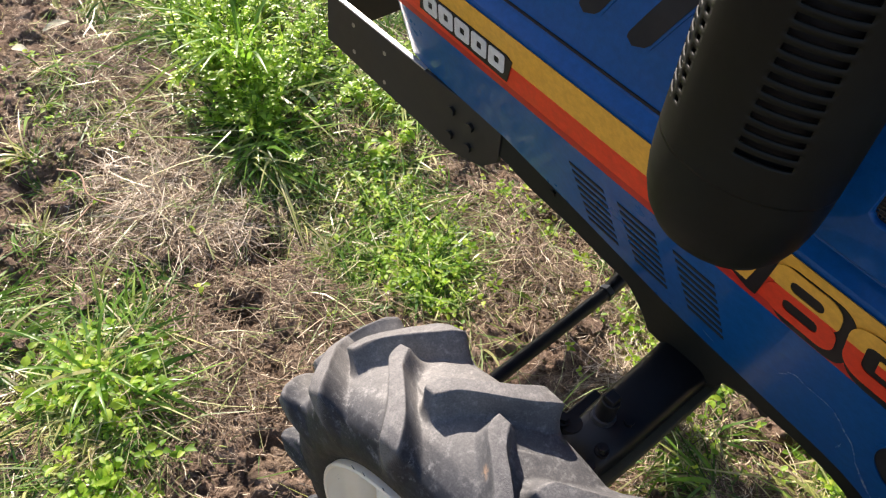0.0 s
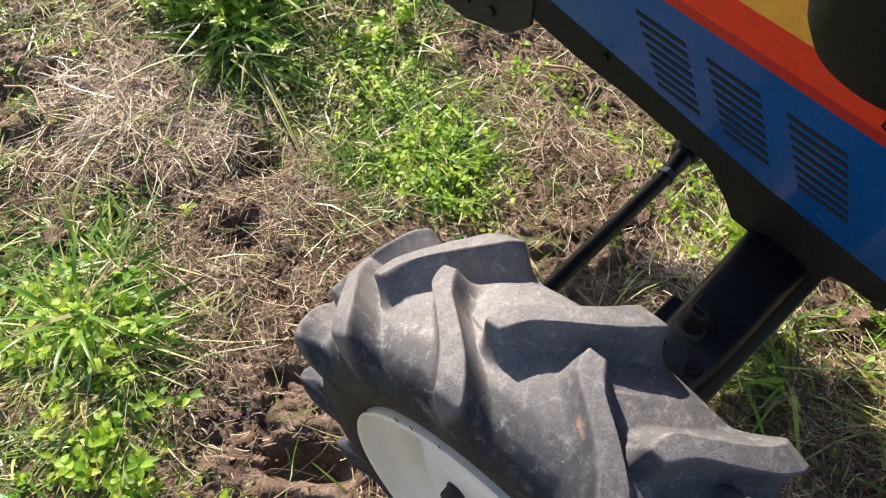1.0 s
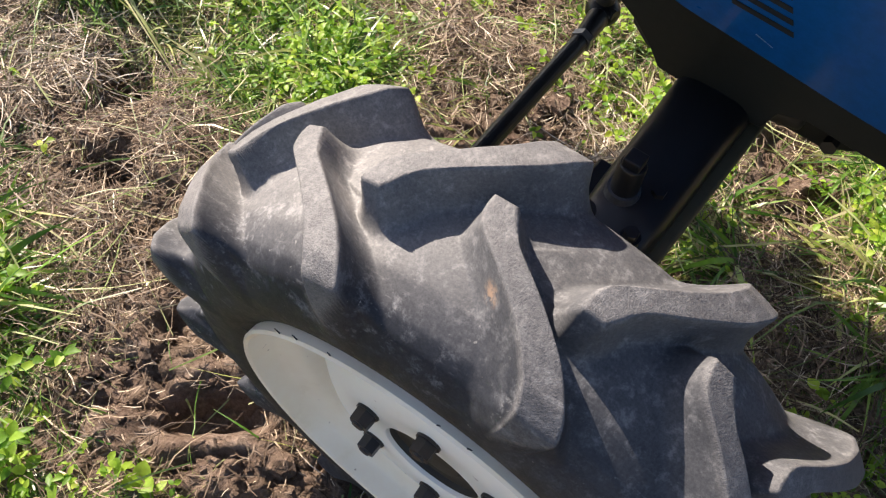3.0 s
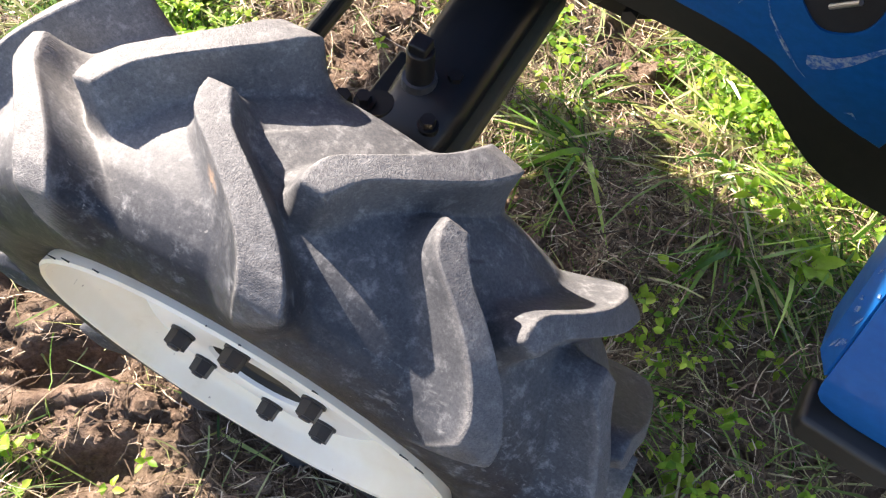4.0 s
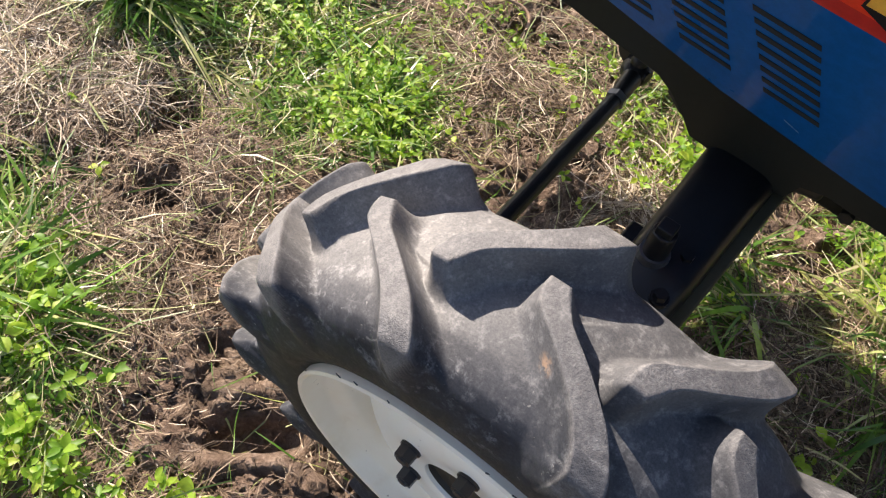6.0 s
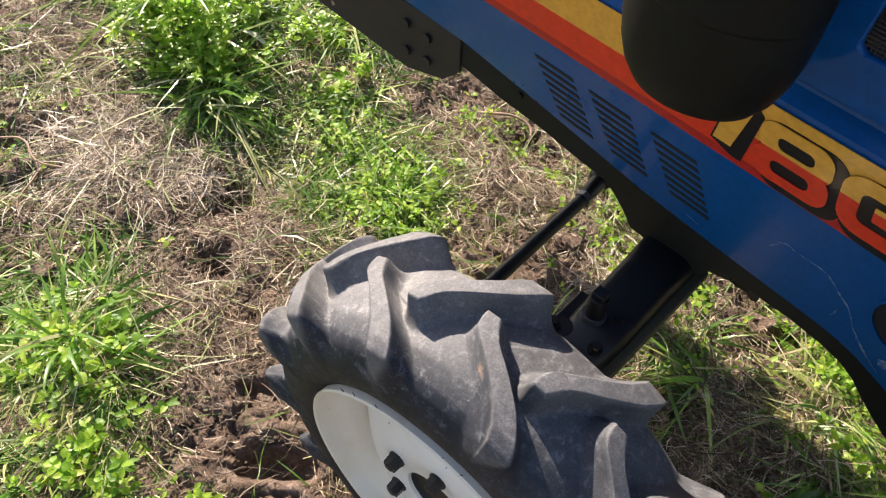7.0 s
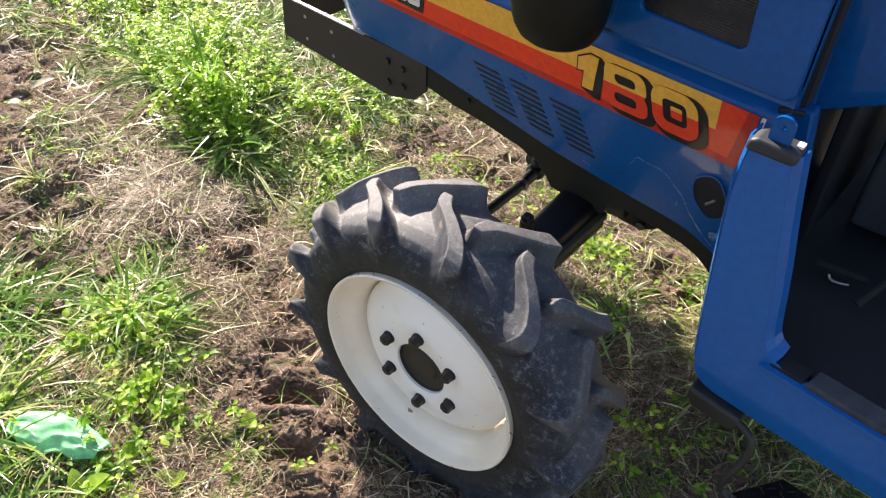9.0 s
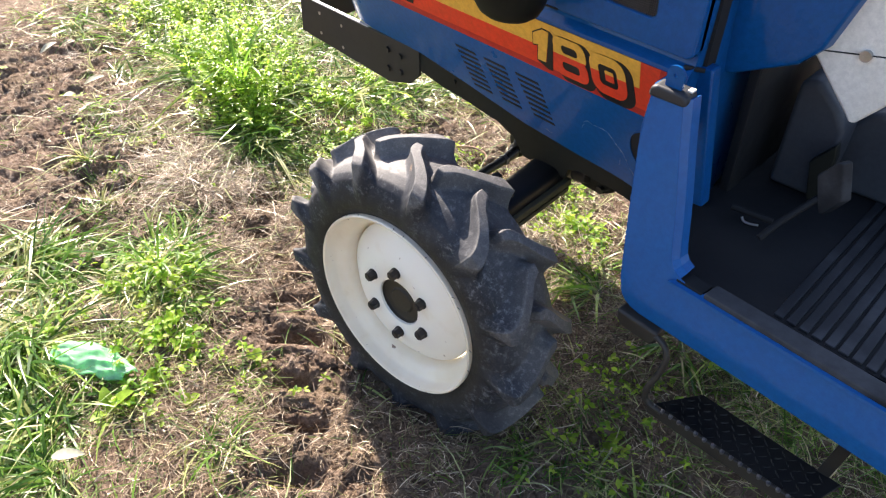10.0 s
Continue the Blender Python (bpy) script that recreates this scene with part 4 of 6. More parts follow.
def tyre():
    s_k = [0, 0.2, 0.4, 0.6, 0.7, 0.8, 0.87, 0.93, 1.0]
    base_w = [0, 0.022, 0.045, 0.066, 0.076, 0.083, 0.0855, 0.084, 0.074]
    base_r = [0.302, 0.301, 0.297, 0.288, 0.277, 0.257, 0.239, 0.222, 0.203]
    edge_w = [0, 0.022, 0.046, 0.072, 0.0855, 0.0900, 0.0885, 0.084, 0.074]
    edge_r = [0.333, 0.333, 0.331, 0.326, 0.317, 0.290, 0.258, 0.222, 0.203]
    nt, ns = 1560, 74
    half = np.linspace(0, 1, ns)

    def smooth_curve(values):
        # cubic-like smoothing of the table
        v = np.interp(half, s_k, values)
        k = np.array([1, 2, 3, 2, 1]) / 9.0
        pad = np.concatenate([2 * v[0] - v[2:0:-1], v, 2 * v[-1] - v[-2:-4:-1]])
        return np.convolve(pad, k, "valid")
    bw, br, ew, er = (smooth_curve(v) for v in (base_w, base_r, edge_w, edge_r))
    s = np.concatenate([-half[:0:-1], half])          # minus: the far side
    sgn = np.where(s < 0, -1.0, 1.0)
    full = lambda v: np.concatenate([v[:0:-1], v])
    bw, br, ew, er = full(bw), full(br), full(ew), full(er)
    d = sgn * ew                                       # plus towards the near side
    th = np.linspace(0, 2 * np.pi, nt, endpoint=False)
    pitch = 360.0 / 13

    def sm(x):
        x = np.clip(x, 0, 1)
        return x * x * (3 - 2 * x)

    def sweep(dist):
        return np.interp(dist, *SWEEP)

    T, D = np.meshgrid(np.degrees(th), d, indexing="ij")
    T = T + sweep(np.abs(D))          # columns run along the lugs
    S = np.broadcast_to(np.abs(s), T.shape)

    mask = np.zeros_like(T)
    web = np.zeros_like(T)
    for side, start in ((1, 0.0), (-1, pitch / 2)):
        dist = side * D
        # arc distance to the middle line of the nearest lug
        off = T - start - sweep(dist)
        off = (off + pitch / 2) % pitch - pitch / 2
        a = np.radians(off) * 0.325
        wide = np.interp(dist, [-0.020, -0.008, 0.010, 0.040, 0.085], [0.0062, 0.0100, 0.0122, 0.0130, 0.0135])
        lead = np.interp(dist, [-0.02, 0.0, 0.030, 0.060, 0.085], [0.016, 0.018, 0.022, 0.030, 0.034])
        trail = np.interp(dist, [-0.02, 0.0, 0.040, 0.085], [0.016, 0.017, 0.022, 0.026])
        # flanks fall steeply from a crisp edge and run out in a hollow foot
        u = np.where(a < 0, (-a - wide) / lead, (a - wide - 0.002) / trail)
        flank = np.clip(1 - u, 0, 1) ** 2.1
        nose = np.clip((dist + 0.034) / 0.018, 0, 1) ** 2.0
        tail = 1 - sm((S - (0.770 - 4.0 * np.clip(a, -0.022, 0.022) - 90.0 * np.clip(a, 0.0, 0.02) ** 2)) / 0.10)
        mask = np.maximum(mask, flank * nose * tail)
        if side == 1:
            # a low step runs from each nose to the next one across the middle
            arc = np.radians((T - sweep(np.abs(D))) % pitch) * 0.325
            line = np.interp(arc, [0.0, 0.013, 0.032, 0.054, 0.0785], [-0.012, -0.006, 0.008, 0.014, 0.013])
            over = line - D
            web = sm(over / 0.0022) * (1 - sm((over - 0.006) / 0.022)) * sm((arc - 0.004) / 0.006) * (1 - sm((arc - 0.071) / 0.010))
    m = mask
    lug_top = sm((mask - 0.80) / 0.17)
    R = br + m * (er - br) + 0.0020 * web * (1 - m) ** 2
    W = sgn * (bw + m * (ew - bw))
    # the tread gives a little where it bears on the soil
    X, Z = R * np.sin(np.radians(T)), R * np.cos(np.radians(T))
    verts = np.stack([X, W0 - W, Z], -1)
    ncol = len(s)
    V = verts.reshape(-1, 3).tolist()
    F = []
    for i in range(nt):
        j = (i + 1) % nt
        a, b = i * ncol, j * ncol
        F += [(a + k, a + k + 1, b + k + 1, b + k) for k in range(ncol - 1)]
        F.append((a + ncol - 1, a, b, b + ncol - 1))
    me = mesh_of("tyre", V, F, True)
    worn = me.attributes.new("wear", "FLOAT", "POINT")
    worn.data.foreach_set("value", np.ascontiguousarray(lug_top.reshape(-1), dtype=np.float32))
    return me


tyre_ob = part("front_wheel", tyre(), TYRE, tractor, "lugged rubber farm tyre on a white rim, dusty, worn, tread light painted in")
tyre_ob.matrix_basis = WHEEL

rim_prof = [(-0.0075, 0.2065), (-0.0098, 0.2040), (-0.0080, 0.2005), (-0.002, 0.1985), (0.012, 0.1965), (0.019, 0.1915), (0.026, 0.1790), (0.034, 0.1715), (0.050, 0.1675), (0.0600, 0.1650),
            (0.066, 0.1640), (0.070, 0.172), (0.14, 0.172), (0.15, 0.198), (0.163, 0.200), (0.163, 0.206), (0.146, 0.204), (0.02, 0.2045)]
disc_prof = [(0.0520, 0.1625), (0.0470, 0.1595), (0.0430, 0.1540), (0.0360, 0.1450), (0.0260, 0.1310), (0.0180, 0.1160), (0.0135, 0.1020), (0.0120, 0.0900), (0.0120, 0.0570), (0.0140, 0.0530),
             (0.0240, 0.0515), (0.0240, 0.10), (0.040, 0.14), (0.062, 0.1625)]


def wheel_child(name, verts, faces, mat, label="", smooth=True):
    pts = [WHEEL @ Vector(v) for v in verts]
    ob = part(name, mesh_of(name, pts, faces, smooth), mat, tyre_ob, label)
    if smooth:
        ob.data.set_sharp_from_angle(angle=radians(40))
    return ob


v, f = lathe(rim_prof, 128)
wheel_child("rim", v, f, RIM, "dusty cream steel rim, warm shade painted in, with rust specks")
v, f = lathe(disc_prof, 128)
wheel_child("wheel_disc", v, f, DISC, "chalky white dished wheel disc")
v, f = lathe([(0.018, 0.0513), (0.024, 0.0500), (0.026, 0.044), (0.025, 0.030), (0.021, 0.026), (0.021, 0.0005), (0.06, 0.0005), (0.06, 0.0513)], 48)
wheel_child("hub_cap", v, f, RUST, "dirty brown hub sunk in the wheel centre")
for k in range(6):
    a = radians(-61 + 60 * k)
    nx, nz = 0.0785 * math.sin(a), 0.0785 * math.cos(a)
    bm = rod((nx, 0.0125, nz), (nx, 0.0095, nz), 0.0122, 0.0122, 20)
    rod((nx, 0.0095, nz), (nx, -0.0035, nz), 0.0110, 0.0104, 6, bm)
    rod((nx, -0.003, nz), (nx, -0.0055, nz), 0.0062, 0.0058, 12, bm)
    bm.transform(WHEEL)
    part("wheel_nut", bm, NUT_BLACK, tyre_ob, "black wheel nut")
# moulding whiskers left along the rim edge
for deg in (-62, -40, -33, -22, 5, 12, 28, 52, 58, 84, 100, 118, 160, 205, 240):
    a = radians(deg)
    bm = rod((0.2062 * math.sin(a), -0.0072, 0.2062 * math.cos(a)), (0.214 * math.sin(a + 0.012), -0.0085, 0.214 * math.cos(a + 0.012)), 0.0007, 0.0004, 6)
    bm.transform(WHEEL)
    part("rubber_whisker", bm, NUT_BLACK, tyre_ob)

# ---- exhaust muffler ----
MX, MY, MR, MRY = 0.107, 0.268, 0.077, 0.061


def muffler():
    nth, zs = 120, [0.912 + i * 0.0027 for i in range(170)]
    verts, faces = [], []
    for z in zs:
        for i in range(nth):
            a = 2 * math.pi * i / nth
            verts.append((MX + MR * math.cos(a), MY + MRY * math.sin(a), z))
    for k in range(len(zs) - 1):
        for i in range(nth):
            deg = 360.0 * i / nth
            row = k % 4
            cut = 12 < k < 164 and (row in (1, 2) and (279 <= deg < 312 or 200 <= deg < 217 or 225 <= deg < 231))
            if not cut:
                j = (i + 1) % nth
                faces.append((k * nth + i, k * nth + j, (k + 1) * nth + j, (k + 1) * nth + i))
    ob = part("muffler_shield", mesh_of("muffler_shield", verts, faces, True), MUFFLER, tractor, "black perforated muffler heat shield")
    so = ob.modifiers.new("thick", "SOLIDIFY")
    so.thickness, so.offset = 0.0022, -1
    return ob


shield = muffler()


def oval(bm):
    """Flattens a round piece to the muffler's oval."""
    bmesh.ops.scale(bm, vec=(1, MRY / MR, 1), space=Matrix.Translation((-MX, -MY, 0)), verts=bm.verts)
    return bm


prof = [(0.914, 1.0), (0.898, 1.0), (0.876, 0.985), (0.855, 0.94), (0.837, 0.86), (0.823, 0.74), (0.814, 0.56), (0.809, 0.01), (0.816, 0.01), (0.824, 0.6), (0.850, 0.86), (0.905, 0.965)]
vs, fs = [], []
for i in range(72):
    a = 2 * math.pi * i / 72
    vs += [(MX + MR * 0.997 * r * math.cos(a), MY + MRY * 0.997 * r * math.sin(a), z) for z, r in prof]
for i in range(72):
    j = (i + 1) % 72
    for k in range(len(prof)):
        k2 = (k + 1) % len(prof)
        fs.append((i * 12 + k, j * 12 + k, j * 12 + k2, i * 12 + k2))
bowl = part("muffler_bowl", mesh_of("muffler_bowl", vs, fs, True), MUFFLER, shield, "rounded black muffler bowl")
bowl.data.set_sharp_from_angle(angle=radians(35))
part("muffler_seam", oval(rod((MX, MY, 0.908), (MX, MY, 0.9135), MR * 0.985, seg=72)), DARK, shield)
part("muffler_core", oval(rod((MX, MY, 0.84), (MX, MY, 1.42), MR * 0.80, seg=40)), DARK, shield, "dark inner silencer")
part("muffler_lid", oval(rod((MX, MY, 1.362), (MX, MY, 1.374), MR, MR * 0.8, 60)), MUFFLER, shield)
soften(part("muffler_mount", box((MX - 0.02, MY + 0.05, 0.93), (MX + 0.05, 0.42, 0.97)), MUFFLER, shield), 0.003)

# ---- step panel, sill and floor ----
SLANT = 0.095


def guard_y(x, z):
    """The outer skin: leans in towards its top and runs out towards the rear."""
    return 0.170 + 0.145 * max(0.0, z - 0.46) - SLANT * (x - 0.47)


STRIP = [(0.803, 0.431, 0.483), (0.76, 0.428, 0.492), (0.72, 0.429, 0.501), (0.66, 0.436, 0.516), (0.62, 0.441, 0.525), (0.575, 0.447, 0.534), (0.558, 0.449, 0.539), (0.546, 0.451, 0.548), (0.538, 0.4525, 0.562), (0.534, 0.453, 0.580), (0.5315, 0.4535, 0.600)]
SILL = [(0.534, 0.453), (0.515, 0.456), (0.495, 0.459), (0.475, 0.462), (0.460, 0.465), (0.448, 0.469), (0.438, 0.476), (0.431, 0.488), (0.427, 0.505)]


def sill_in(z):
    """The lower part of the sill rolls under."""
    return 0.22 * max(0.0, 0.470 - z) ** 1.15 + 0.0004


def sheet(bm, rows, thick):
    """A solid sheet through rows of points, thick along y."""
    front = [[bm.verts.new(p) for p in r] for r in rows]
    back = [[bm.verts.new((p[0], p[1] + thick, p[2])) for p in r] for r in rows]
    n, m = len(rows), len(rows[0])
    for i in range(n - 1):
        for k in range(m - 1):
            bm.faces.new((front[i][k], front[i + 1][k], front[i + 1][k + 1], front[i][k + 1])).smooth = True
            bm.faces.new((back[i][k + 1], back[i + 1][k + 1], back[i + 1][k], back[i][k]))
    rim = [(0, k, 0, k + 1) for k in range(m - 1)] + [(k, m - 1, k + 1, m - 1) for k in range(n - 1)] + [(n - 1, k + 1, n - 1, k) for k in range(m - 1)[::-1]] + [(k + 1, 0, k, 0) for k in range(n - 1)[::-1]]
    for a, b, c, d in rim:
        bm.faces.new((front[a][b], front[c][d], back[c][d], back[a][b]))
    return bm


strip_rows = [[(l + (r - l) * k / 5, guard_y(l + (r - l) * k / 5, z), z) for k in range(6)] for z, l, r in STRIP]
guard = part("step_panel", sheet(bmesh.new(), strip_rows, 0.0025), BLUE_BRIGHT, tractor, "bright blue steel leg guard running into the door sill")
cols = [0, 0.01, 0.03, 0.07, 0.12, 0.2, 0.35, 0.5, 0.75, 1.0]
sill_rows = [[(l + (1.40 - l) * c, guard_y(l + (1.40 - l) * c, z) + sill_in(z), z) for c in cols] for z, l in SILL]
part("door_sill", sheet(bmesh.new(), sill_rows, 0.0025), BLUE_BRIGHT, guard, "blue door sill with a rolled lower edge")
for sheet_ob in (guard, guard.children[0]):
    sheet_ob.data.set_sharp_from_angle(angle=radians(35))
# front return and rear return flanges of the leg guard
fl = [(0.431, 0.803), (0.427, 0.74), (0.436, 0.66), (0.449, 0.56), (0.462, 0.475)]
bm = bmesh.new()
rows = [[bm.verts.new((x - 0.002, guard_y(x, z) + 0.001, z)), bm.verts.new((x - 0.010, guard_y(x, z) + 0.018, z)), bm.verts.new((x - 0.010, guard_y(x, z) + 0.05, z)),
         bm.verts.new((x - 0.007, guard_y(x, z) + 0.05, z)), bm.verts.new((x - 0.007, guard_y(x, z) + 0.018, z)), bm.verts.new((x + 0.001, guard_y(x, z) + 0.003, z))] for x, z in fl]
for r0, r1 in zip(rows, rows[1:]):
    for k in range(6):
        bm.faces.new((r0[k], r0[(k + 1) % 6], r1[(k + 1) % 6], r1[k]))
bm.faces.new(rows[0])
bm.faces.new(rows[-1][::-1])
part("front_return", bm, BLUE_BRIGHT, guard)
fr = [(r, z) for z, l, r in STRIP[:9]]
bm = bmesh.new()
rows = []
for i, (x, z) in enumerate(fr):
    (xa, za), (xb, zb) = fr[max(0, i - 1)], fr[min(len(fr) - 1, i + 1)]
    nrm = Vector((za - zb, 0, xb - xa)).normalized()          # into the cab opening
    at = lambda a, d: Vector((x, guard_y(x, z) + d, z)) + nrm * a
    rows.append([bm.verts.new(at(a, d)) for a, d in ((-0.001, 0.0005), (0.009, 0.012), (0.011, 0.032), (0.008, 0.032), (0.006, 0.014), (-0.003, 0.003))])
for r0, r1 in zip(rows, rows[1:]):
    for k in range(6):
        bm.faces.new((r0[k], r0[(k + 1) % 6], r1[(k + 1) % 6], r1[k]))
bm.faces.new(rows[0])
bm.faces.new(rows[-1][::-1])
part("rear_return", bm, BLUE_BRIGHT, guard)
rc = random.Random(9)
for _ in range(13):
    z = rc.uniform(0.47, 0.64) if rc.random() < 0.8 else rc.uniform(0.64, 0.79)
    x = interp(-z, [(-b, a) for a, b in fl])
    u, h, w = rc.uniform(0.1, 0.8), rc.uniform(0.002, 0.009), rc.uniform(0.0008, 0.0025)
    c = Vector((x - 0.002 - 0.008 * u, guard_y(x, z) + 0.001 + 0.017 * u, z)) + Vector((-0.905, -0.426, 0)) * 0.0007
    side = Vector((-0.426, 0.905, 0)) * w
    bm = bmesh.new()
    quad = [bm.verts.new(c + o) for o in (side * -1, Vector((0, 0, -h)), side, Vector((0, 0, h * 0.8)))]
    back = [bm.verts.new(v.co + Vector((0.905, 0.426, 0)) * 0.0008) for v in quad]
    bm.faces.new(quad)
    for q in range(4):
        bm.faces.new((quad[q], quad[(q + 1) % 4], back[(q + 1) % 4], back[q]))
    part("paint_chip", bm, SCUFF, guard)
# the cap and the latch tab on the guard's top
top_y = guard_y(0.465, 0.803)
cap = soften(part("guard_cap", prism([(0.425, 0.794), (0.428, 0.810), (0.440, 0.815), (0.482, 0.813), (0.490, 0.805), (0.488, 0.793)], 0.036, lambda x, z, d: (x, top_y - 0.006 + d, z)), RUBBER_CAP, guard, "grey rubber cap on the guard"), 0.006, 3)
tab = round_rect(0.446, 0.806, 0.474, 0.848, 0.013, 6)
part("latch_tab", ring(tab, [(0.460 + 0.0035 * math.cos(2 * math.pi * i / 28 + 0.3), 0.834 + 0.0035 * math.sin(2 * math.pi * i / 28 + 0.3)) for i in range(28)], 0.005, lambda x, z, d: (x, top_y + 0.004 + d, z)), BLUE, guard, "blue latch tab with a hole")
part("latch_plate", box((0.479, top_y + 0.012, 0.811), (0.487, top_y + 0.024, 0.8145)), WHITE_PLASTIC, guard, "small pale latch plate")

# bracket block and the hanging step under the sill
block = soften(part("sill_bracket", prism([(0.470, 0.424), (0.472, 0.404), (0.480, 0.390), (0.544, 0.390), (0.554, 0.402), (0.556, 0.424)], 0.040, lambda x, z, d: (x, 0.160 - 0.1 * (x - 0.48) + d, z)), BLACK_PAINT, tractor, "dusty dark bracket under the sill corner"), 0.006, 3)
part("step_hanger", tube_path([(0.540, 0.162, 0.408), (0.562, 0.155, 0.414), (0.579, 0.150, 0.402), (0.580, 0.142, 0.360), (0.569, 0.131, 0.314), (0.573, 0.134, 0.290), (0.605, 0.135, 0.281)], 0.0058), BLACK_PAINT, tractor, "bent round-bar step hanger")
step = soften(part("foot_step", prism([(0.580, 0.141), (0.862, 0.128), (0.885, 0.208), (0.634, 0.223)], 0.006, lambda x, y, d: (x, y, 0.280 - d)), BLACK_GLOSS, tractor, "black chequer-plate foot step"), 0.001)
soften(part("step_edge", prism([(0.576, 0.135), (0.862, 0.122), (0.863, 0.129), (0.578, 0.142)], 0.026, lambda x, y, d: (x, y, 0.286 - d)), BLACK_PAINT, step), 0.002)
for i in range(17):
    x = 0.588 + i * 0.0164
    y = 0.135 - 0.045 * (x - 0.576)
    part("edge_tooth", rod((x, y + 0.003, 0.2855), (x + 0.001, y - 0.0025, 0.2855), 0.0042, 0.0030, 8), WORN_STEEL, step)
for i in range(15):
    for j in range(5):
        px, py = 0.600 + i * 0.0182 + j * 0.009 * (1 - i / 15), 0.152 + j * 0.0142 - 0.05 * (i * 0.0185)
        a = radians(45 if (i + j) % 2 else -45)
        u, w = Vector((math.cos(a), math.sin(a), 0)) * 0.0075, Vector((-math.sin(a), math.cos(a), 0)) * 0.0018
        c = Vector((px, py, 0.2805))
        bm = bmesh.new()
        lo = [bm.verts.new(c + p) for p in (u, w, -u, -w)]
        hi = [bm.verts.new(c + p * 0.5 + Vector((0, 0, 0.0018))) for p in (u, w, -u, -w)]
        bm.faces.new(hi)
        for q in range(4):
            bm.faces.new((lo[q], lo[(q + 1) % 4], hi[(q + 1) % 4], hi[q]))
        part("tread_stud", bm, BLACK_GLOSS, step)
soften(part("step_strap", prism([(0.845, 0.277), (0.865, 0.277), (0.885, 0.42), (0.865, 0.42)], 0.006, lambda x, z, d: (x, 0.207 - 0.1 * (z - 0.277) + d, z)), BLACK_PAINT, tractor, "flat steel step strap"), 0.001)

# floor
floor = part("floor_plate", box((0.462, 0.195, 0.500), (1.40, 1.05, 0.524)), INTERIOR, tractor, "black cab floor plate")


def flat(z):
    return lambda x, y, d: (x, y, z - d)


soften(part("floor_trim", prism([(0.607, guard_y(0.607, 0.46) + 0.008), (1.40, guard_y(1.4, 0.46) + 0.008), (1.40, guard_y(1.4, 0.46) + 0.042), (0.612, guard_y(0.612, 0.46) + 0.042)], 0.014, flat(0.541)), MAT_RUBBER, floor, "black rubber edge strip"), 0.003)
soften(part("trim_end", prism([(0.556, guard_y(0.556, 0.46) + 0.010), (0.603, guard_y(0.603, 0.46) + 0.010), (0.607, guard_y(0.607, 0.46) + 0.040), (0.566, guard_y(0.566, 0.46) + 0.040)], 0.010, flat(0.536)), INTERIOR, floor), 0.002)
part("trim_seat", prism([(0.545, guard_y(0.545, 0.46) + 0.0005), (1.40, guard_y(1.4, 0.46) + 0.0005), (1.40, guard_y(1.4, 0.46) + 0.02), (0.56, guard_y(0.56, 0.46) + 0.02)], 0.006, flat(0.5320)), BLUE_BRIGHT, floor, "blue sill top")
for i in range(33):
    x = 0.700 + i * 0.0203
    y0 = guard_y(x, 0.46) + 0.066
    soften(part("floor_rib", prism([(x, y0), (x + 0.0150, y0 - 0.0015), (x + 0.0165, y0 + 0.44), (x + 0.0015, y0 + 0.44)], 0.005, flat(0.5285)), MAT_RUBBER, floor), 0.0015)

# ---- dash, cowl and controls ----
soften(part("firewall", box((0.470, 0.470, 0.50), (0.490, 1.0, 0.84)), INTERIOR, tractor, "black firewall"), 0.004)
soften(part("console_side", prism([(0.524, 0.525), (0.526, 0.647), (0.528, 0.732), (0.559, 0.742), (0.605, 0.700), (0.624, 0.667), (0.622, 0.610), (0.615, 0.525)], 0.20, lambda x, z, d: (x, 0.555 + d, z)), DASH_GREY, tractor, "dusty blue-grey steering console side"), 0.012, 3)
soften(part("floor_console", prism([(0.609, 0.525), (0.609, 0.586), (0.612, 0.653), (0.646, 0.689), (0.70, 0.695), (0.90, 0.66), (0.90, 0.525)], 0.22, lambda x, z, d: (x, 0.620 + d, z)), DASH_GREY, tractor, "dusty grey gearbox cover beside the pedals"), 0.012, 3)
soften(part("pedal_bracket", prism([(0.607, 0.535), (0.592, 0.607), (0.627, 0.655), (0.632, 0.629), (0.625, 0.535)], 0.02, lambda x, z, d: (x, 0.530 + d, z)), OLIVE, tractor, "olive pedal bracket"), 0.003)
soften(part("dash_pillar", prism([(0.440, 0.555), (0.498, 0.555), (0.461, 0.800), (0.398, 0.800)], 0.030, lambda x, z, d: (x, 0.345 + d, z)), BLUE, tractor, "blue dash pillar behind the bonnet"), 0.005, 3)
# flat dark strip stands for the groove's shade
part("pillar_groove", prism([(0.4695, 0.562), (0.4725, 0.562), (0.4365, 0.790), (0.4335, 0.790)], 0.004, lambda x, z, d: (x, 0.3435 + d, z)), INTERIOR, tractor)
# dark strip and rod added for the shadow behind the bonnet end
part("bonnet_seal", prism([(0.4405, 0.800), (0.447, 0.797), (0.444, 1.02), (0.4405, 1.02)], 0.030, lambda x, z, d: (x, 0.350 + 0.12 * max(0, z - 0.8) + d, z)), DARK, tractor, "dark strip painting the shaded gap behind the bonnet")
part("seal_foot", rod((0.425, 0.318, 0.804), (0.452, 0.336, 0.800), 0.004, seg=10), DARK, tractor)
